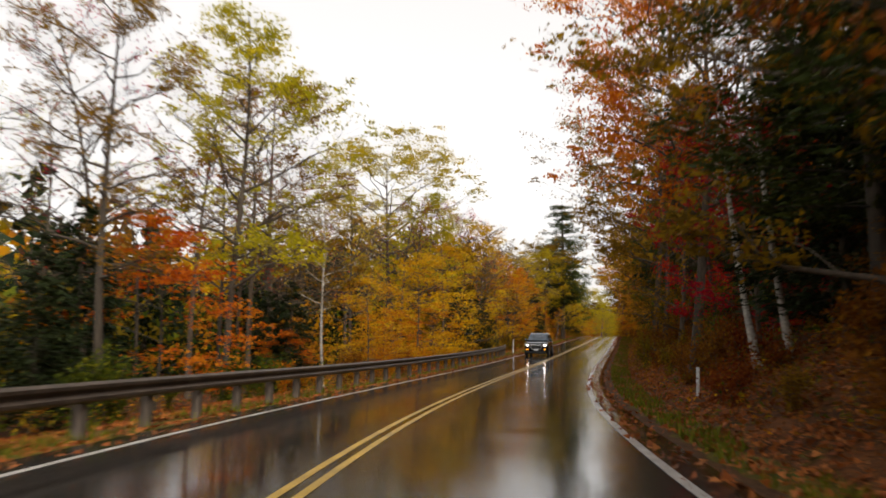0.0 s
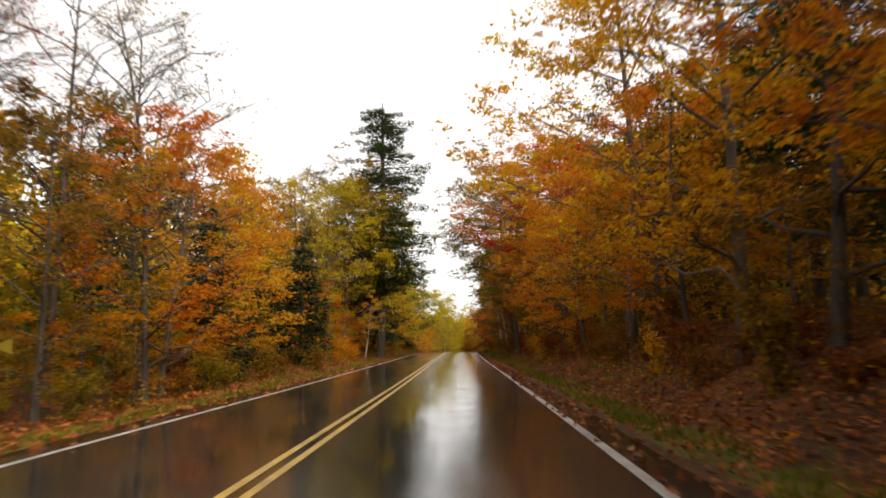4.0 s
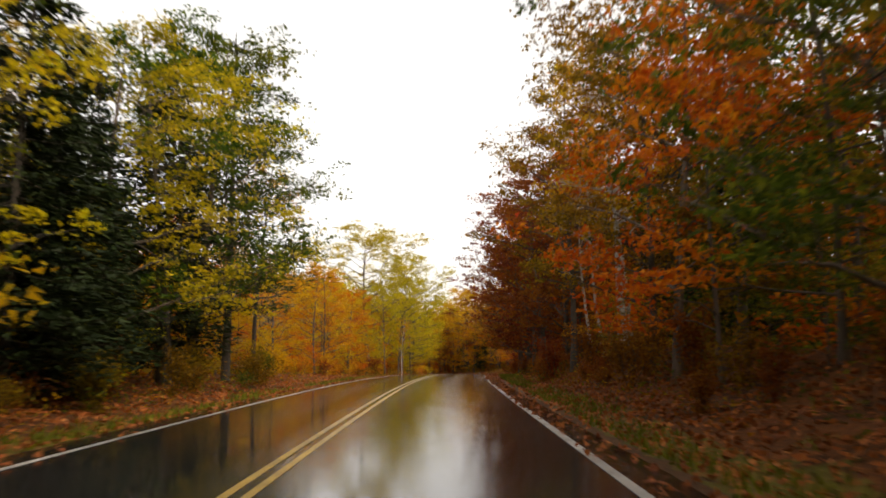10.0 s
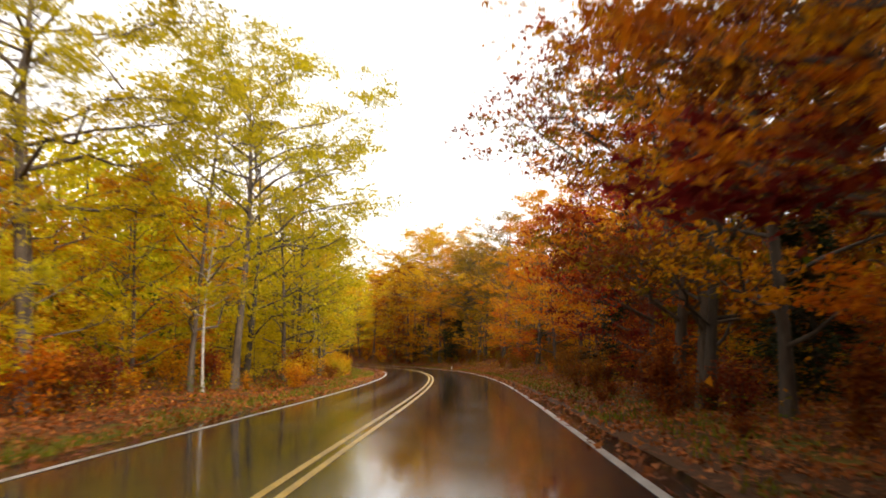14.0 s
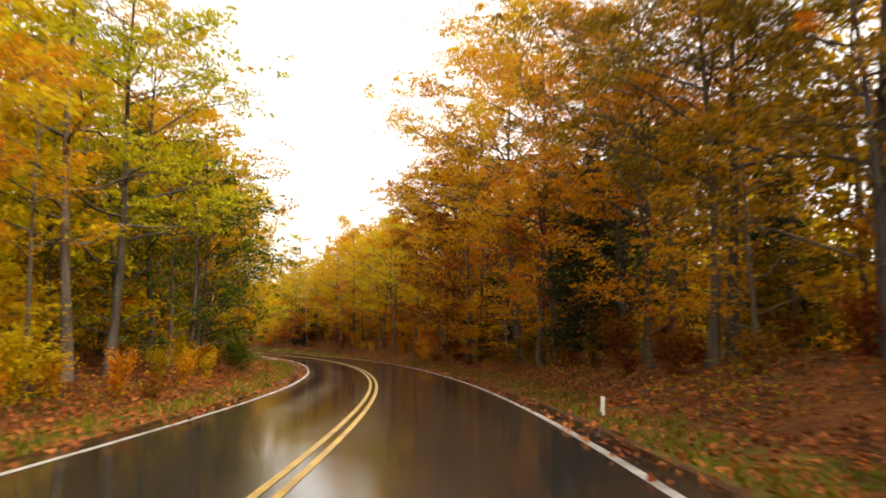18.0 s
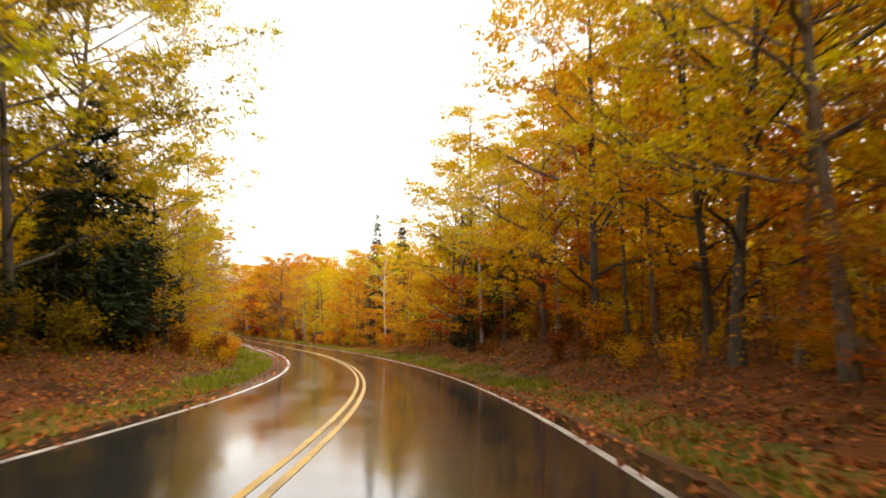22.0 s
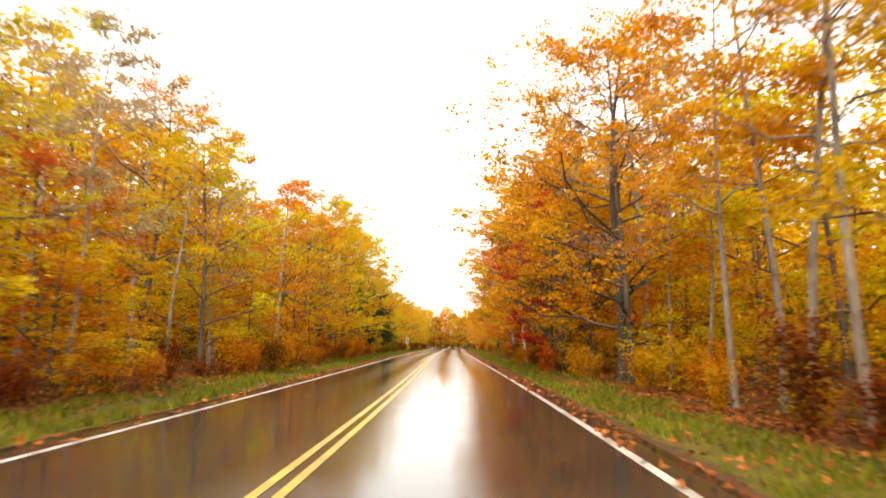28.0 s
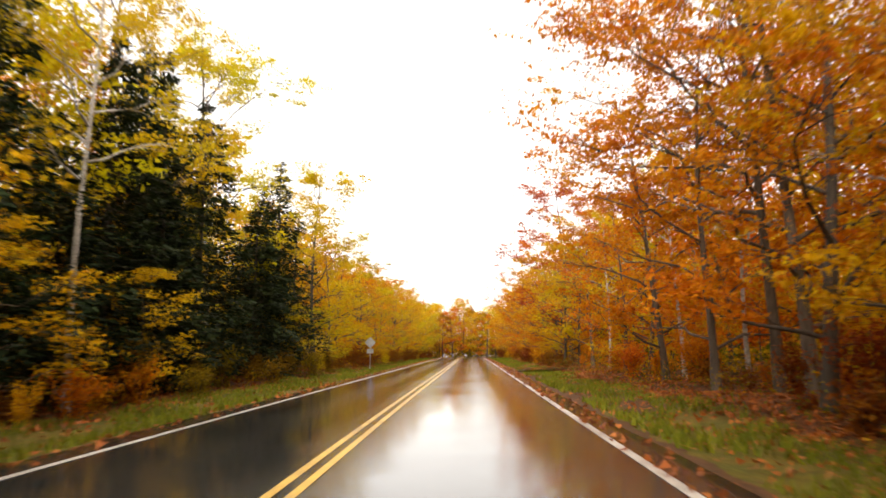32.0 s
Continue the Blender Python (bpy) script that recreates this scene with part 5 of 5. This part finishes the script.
def build_car():
    car = tagged(new("car"), "dark sport utility car with lit headlamps in the oncoming lane", "car")
    bm = bmesh.new()
    rings(bm, [hull_section(y, w, z0, z1, sh, so) for y, w, z0, z1, sh, so in (
        (-2.30, 0.66, 0.40, 0.78, 0.08, 0.06), (-2.24, 0.80, 0.30, 0.88, 0.08, 0.08), (-2.05, 0.89, 0.26, 0.98, 0.06, 0.10),
        (-1.55, 0.93, 0.26, 1.04, 0.05, 0.12), (-0.95, 0.94, 0.26, 1.08, 0.05, 0.10), (0.0, 0.94, 0.26, 1.09, 0.05, 0.09),
        (1.2, 0.94, 0.26, 1.10, 0.05, 0.09), (1.95, 0.92, 0.30, 1.10, 0.06, 0.09), (2.22, 0.86, 0.34, 1.06, 0.08, 0.09), (2.32, 0.74, 0.42, 0.96, 0.08, 0.08))])
    bmesh.ops.bevel(bm, geom=[e for e in bm.edges if e.calc_face_angle(0) > 0.5], offset=0.02, segments=2, affect="EDGES")
    part("body", bm, PAINT, car, "dark blue-black painted body", True)

    bm = bmesh.new()
    b0 = [(-0.86, -1.16, 1.05), (0.86, -1.16, 1.05), (0.86, 1.98, 1.08), (-0.86, 1.98, 1.08)]
    t0 = [(-0.62, -0.20, 1.64), (0.62, -0.20, 1.64), (0.62, 1.62, 1.62), (-0.62, 1.62, 1.62)]
    m0 = [(-0.70, -0.32, 1.58), (0.70, -0.32, 1.58), (0.70, 1.70, 1.56), (-0.70, 1.70, 1.56)]
    rings(bm, [[Vector(p) for p in q] for q in (b0, m0, t0)])
    bmesh.ops.bevel(bm, geom=list(bm.edges), offset=0.025, segments=2, affect="EDGES")
    part("roof", bm, PAINT, car, "", True)
    bm = bmesh.new()
    slab(bm, [(-0.78, -1.06, 1.12), (0.78, -1.06, 1.12), (0.65, -0.395, 1.54), (-0.65, -0.395, 1.54)], (0, -0.53, 0.85), 0.022)
    part("windscreen", bm, GLASS_DARK, car, "rain-wet windscreen")
    bm = bmesh.new()
    slab(bm, [(-0.74, 1.94, 1.14), (0.74, 1.94, 1.14), (0.62, 1.73, 1.52), (-0.62, 1.73, 1.52)], (0, 0.87, 0.5), 0.02)
    part("rear_window", bm, GLASS_DARK, car)
    for sx in (-1, 1):
        for y0, y1, y2, y3 in ((-0.72, 0.28, 0.28, -0.30), (0.36, 1.18, 1.12, 0.36), (1.26, 1.84, 1.62, 1.20)):
            bm = bmesh.new()
            slab(bm, [(sx * 0.85, y0, 1.13), (sx * 0.85, y1, 1.13), (sx * 0.715, y2, 1.53), (sx * 0.715, y3, 1.53)], (sx, 0, 0.33), 0.018)
            part("side_window", bm, GLASS_DARK, car)
        bm = bmesh.new()
        box(bm, sx * 0.60 - 0.02, sx * 0.60 + 0.02, -0.05, 1.5, 1.655, 1.69, 0.012)
        box(bm, sx * 0.60 - 0.02, sx * 0.60 + 0.02, -0.05, 0.05, 1.60, 1.665)
        box(bm, sx * 0.60 - 0.02, sx * 0.60 + 0.02, 1.4, 1.5, 1.60, 1.665)
        part("roof_rail", bm, CHROME, car, "bright roof rail")
        bm = bmesh.new()
        box(bm, min(sx * 0.90, sx * 1.10), max(sx * 0.90, sx * 1.10), -0.74, -0.60, 1.07, 1.24, 0.035)
        mir = part("mirror", bm, PAINT, car, "", True)
        bm = bmesh.new()
        box(bm, min(sx * 0.93, sx * 1.07), max(sx * 0.93, sx * 1.07), -0.605, -0.592, 1.09, 1.21)
        part("mirror_glass", bm, CHROME, mir, "mirror glass")
        for y in (0.05, 1.0):
            bm = bmesh.new()
            box(bm, min(sx * 0.93, sx * 0.965), max(sx * 0.93, sx * 0.965), y, y + 0.2, 0.92, 0.95, 0.008)
            part("door_handle", bm, CHROME, car, "chrome door handle")
        bm = bmesh.new()
        slab(bm, [(sx * 0.45, -2.27, 0.72), (sx * 0.80, -2.17, 0.76), (sx * 0.88, -1.98, 0.95), (sx * 0.54, -2.21, 0.86)], (sx * 0.45, -0.85, 0.25), 0.06)
        lamp = part("headlamp", bm, LAMP_CLEAR, car, "clear headlamp")
        bm = bmesh.new()
        bmesh.ops.create_uvsphere(bm, u_segments=14, v_segments=8, radius=0.085, matrix=Matrix.Translation((sx * 0.66, -2.25, 0.81)) @ Matrix.Diagonal((0.95, 0.6, 0.75, 1)))
        part("bulb", bm, LAMP_WHITE, lamp, "lit headlamp bulb", True)
        bm = bmesh.new()
        box(bm, min(sx * 0.60, sx * 0.76), max(sx * 0.60, sx * 0.76), -2.29, -2.20, 0.50, 0.55, 0.012)
        part("fog_lamp", bm, LAMP_AMBER, car, "lit amber lamp")
        bm = bmesh.new()
        slab(bm, [(sx * 0.70, 2.30, 0.80), (sx * 0.88, 2.16, 0.80), (sx * 0.86, 2.16, 1.02), (sx * 0.70, 2.27, 1.02)], (sx * 0.5, 0.85, 0), 0.02)
        part("tail_lamp", bm, TAIL_RED, car, "red tail lamp")
    bm = bmesh.new()
    box(bm, -0.40, 0.40, -2.335, -2.27, 0.55, 0.78, 0.03)
    grille = part("grille", bm, TRIM, car, "black grille")
    for z in (0.60, 0.655, 0.71):
        bm = bmesh.new()
        box(bm, -0.37, 0.37, -2.345, -2.325, z, z + 0.018)
        part("slat", bm, TRIM, grille)
    bm = bmesh.new()
    pts = [Vector((x, -2.345, z)) for x, z in ((-0.44, 0.80), (-0.43, 0.66), (-0.34, 0.54), (0, 0.515), (0.34, 0.54), (0.43, 0.66), (0.44, 0.80))]
    tv, tf = [], []
    tube(tv, tf, pts, [0.05] * 7, 8)
    vv = [bm.verts.new(v) for v in tv]
    for f in tf:
        bm.faces.new([vv[i] for i in f])
    part("grille_frame", bm, CHROME, car, "chrome grille surround", True)
    bm = bmesh.new()
    box(bm, -0.44, 0.44, -2.345, -2.30, 0.80, 0.85, 0.01)
    part("chrome_strip", bm, CHROME, car, "chrome strip over the grille")
    bm = bmesh.new()
    box(bm, -0.74, 0.74, -2.29, -2.10, 0.22, 0.40, 0.07)
    part("bumper_skirt", bm, TRIM, car, "black lower bumper")
    bm = bmesh.new()
    box(bm, -0.16, 0.16, -2.36, -2.335, 0.44, 0.54, 0.006)
    part("number_plate", bm, PLATE, car, "pale plate with a plain dark bar")
    for sx in (-1, 1):
        for y in (-1.42, 1.35):
            bm = bmesh.new()
            prof2 = [(0.20, -0.10), (0.30, -0.115), (0.345, -0.09), (0.355, -0.03), (0.355, 0.03), (0.345, 0.09), (0.30, 0.115), (0.20, 0.10)]
            secs = []
            for k2 in range(25):
                a = 2 * math.pi * k2 / 24
                secs.append([Vector((sx * 0.86 + x, y + math.cos(a) * r, 0.355 + math.sin(a) * r)) for r, x in prof2])
            rows2 = [[bm.verts.new(p) for p in sec] for sec in secs[:-1]]
            for i in range(24):
                A, B = rows2[i], rows2[(i + 1) % 24]
                for j in range(8):
                    bm.faces.new((A[j], A[(j + 1) % 8], B[(j + 1) % 8], B[j]))
            bmesh.ops.recalc_face_normals(bm, faces=bm.faces)
            wheel = part("tyre", bm, RUBBER, car, "black tyre", True)
            bm = bmesh.new()
            bmesh.ops.create_cone(bm, cap_ends=True, segments=24, radius1=0.205, radius2=0.205, depth=0.12, matrix=Matrix.Translation((sx * 0.87, y, 0.355)) @ Matrix.Rotation(math.pi / 2, 4, "Y"))
            part("rim", bm, TRIM, wheel, "dark wheel dish")
            for k2 in range(5):
                bm = bmesh.new()
                box(bm, -0.02, 0.02, -0.03, 0.03, 0.0, 0.20, 0.008)
                bmesh.ops.transform(bm, verts=bm.verts, matrix=Matrix.Translation((sx * 0.945, y, 0.355)) @ Matrix.Rotation(k2 * 1.2566, 4, "X"))
                part("spoke", bm, ALLOY, wheel, "alloy spoke")
    for o in car.children_recursive:
        if o.name.split(".")[0] not in ("tyre", "rim", "spoke"):
            o.data.transform(Matrix.Translation((0, 0, -0.035)) @ Matrix.Diagonal((1, 1, 1.11, 1)))
    return car


TAIL_RED = surface("tail_red", (0.25, 0.01, 0.01), (0.4, 0.02, 0.02), 5, 0.15)
suv = build_car()
CAR_S = 61.2
suv.matrix_basis = Matrix.Translation(place(CAR_S, -1.55, 0.02)) @ Matrix.Rotation(on(CAR_S, HEAD), 4, "Z") @ Matrix.Rotation(on(CAR_S, _g), 4, "X")


# ---- road sign seen from behind, at the side road ----
SIGN_BACK = surface("galvanised_sheet", (0.30, 0.31, 0.32), (0.48, 0.49, 0.50), 4, 0.35, 0.8, 0.1)


def build_sign(s, d):
    root = tagged(new("road_sign"), "grey back of a road sign on a steel post", "road sign")
    root.matrix_basis = Matrix.Translation(rest(s, d, 0.2)) @ Matrix.Rotation(on(s, HEAD) + 0.06, 4, "Z")
    bm = bmesh.new()
    box(bm, -0.03, 0.03, -0.02, 0.02, 0, 2.55, 0.006)
    part("post", bm, SIGN_BACK, root, "galvanised steel post")
    bm = bmesh.new()
    slab(bm, [(0.0, 0.03, 1.75), (0.40, 0.03, 2.15), (0.0, 0.03, 2.55), (-0.40, 0.03, 2.15)], (0, 1, 0), 0.004)
    bmesh.ops.bevel(bm, geom=[e for e in bm.edges if e.calc_length() < 0.02], offset=0.05, segments=3, affect="EDGES")
    part("sign_plate", bm, SIGN_BACK, root, "diamond plate seen from behind")
    bm = bmesh.new()
    box(bm, -0.23, 0.23, 0.024, 0.032, 1.38, 1.70, 0.002)
    part("lower_plate", bm, SIGN_BACK, root, "small square plate seen from behind")
    for z in (1.95, 2.35, 1.45, 1.63):
        bm = bmesh.new()
        bmesh.ops.create_cone(bm, cap_ends=True, segments=8, radius1=0.012, radius2=0.012, depth=0.02, matrix=Matrix.Translation((0, -0.03, z)) @ Matrix.Rotation(math.pi / 2, 4, "X"))
        part("bolt", bm, SIGN_BACK, root)


build_sign(565.0, -5.6)

# ---- side road that joins from the right ----
vs, fs = [], []
outs = [(4.05, 9.5), (4.8, 7.5), (5.8, 6.0), (7.5, 5.2), (10, 4.8), (14, 4.6), (20, 4.5), (28, 4.5), (40, 4.5)]
for d, w in outs:
    for k in range(5):
        s = SIDE_S + (k / 4 - 0.5) * w + 0.10 * (d - 4)
        p = place(s, d)
        p.z += (0.0 if d < 4.2 else max(land(s, d), -0.05) + 0.05)
        vs.append(p)
for i in range(len(outs) - 1):
    for k in range(4):
        a = i * 5 + k
        fs.append((a, a + 5, a + 6, a + 1))
tagged(new("side_road", mesh_from("side_road", vs, fs, road_mat, True)), "wet dark asphalt side road joining the main road", "road", kind="structure")
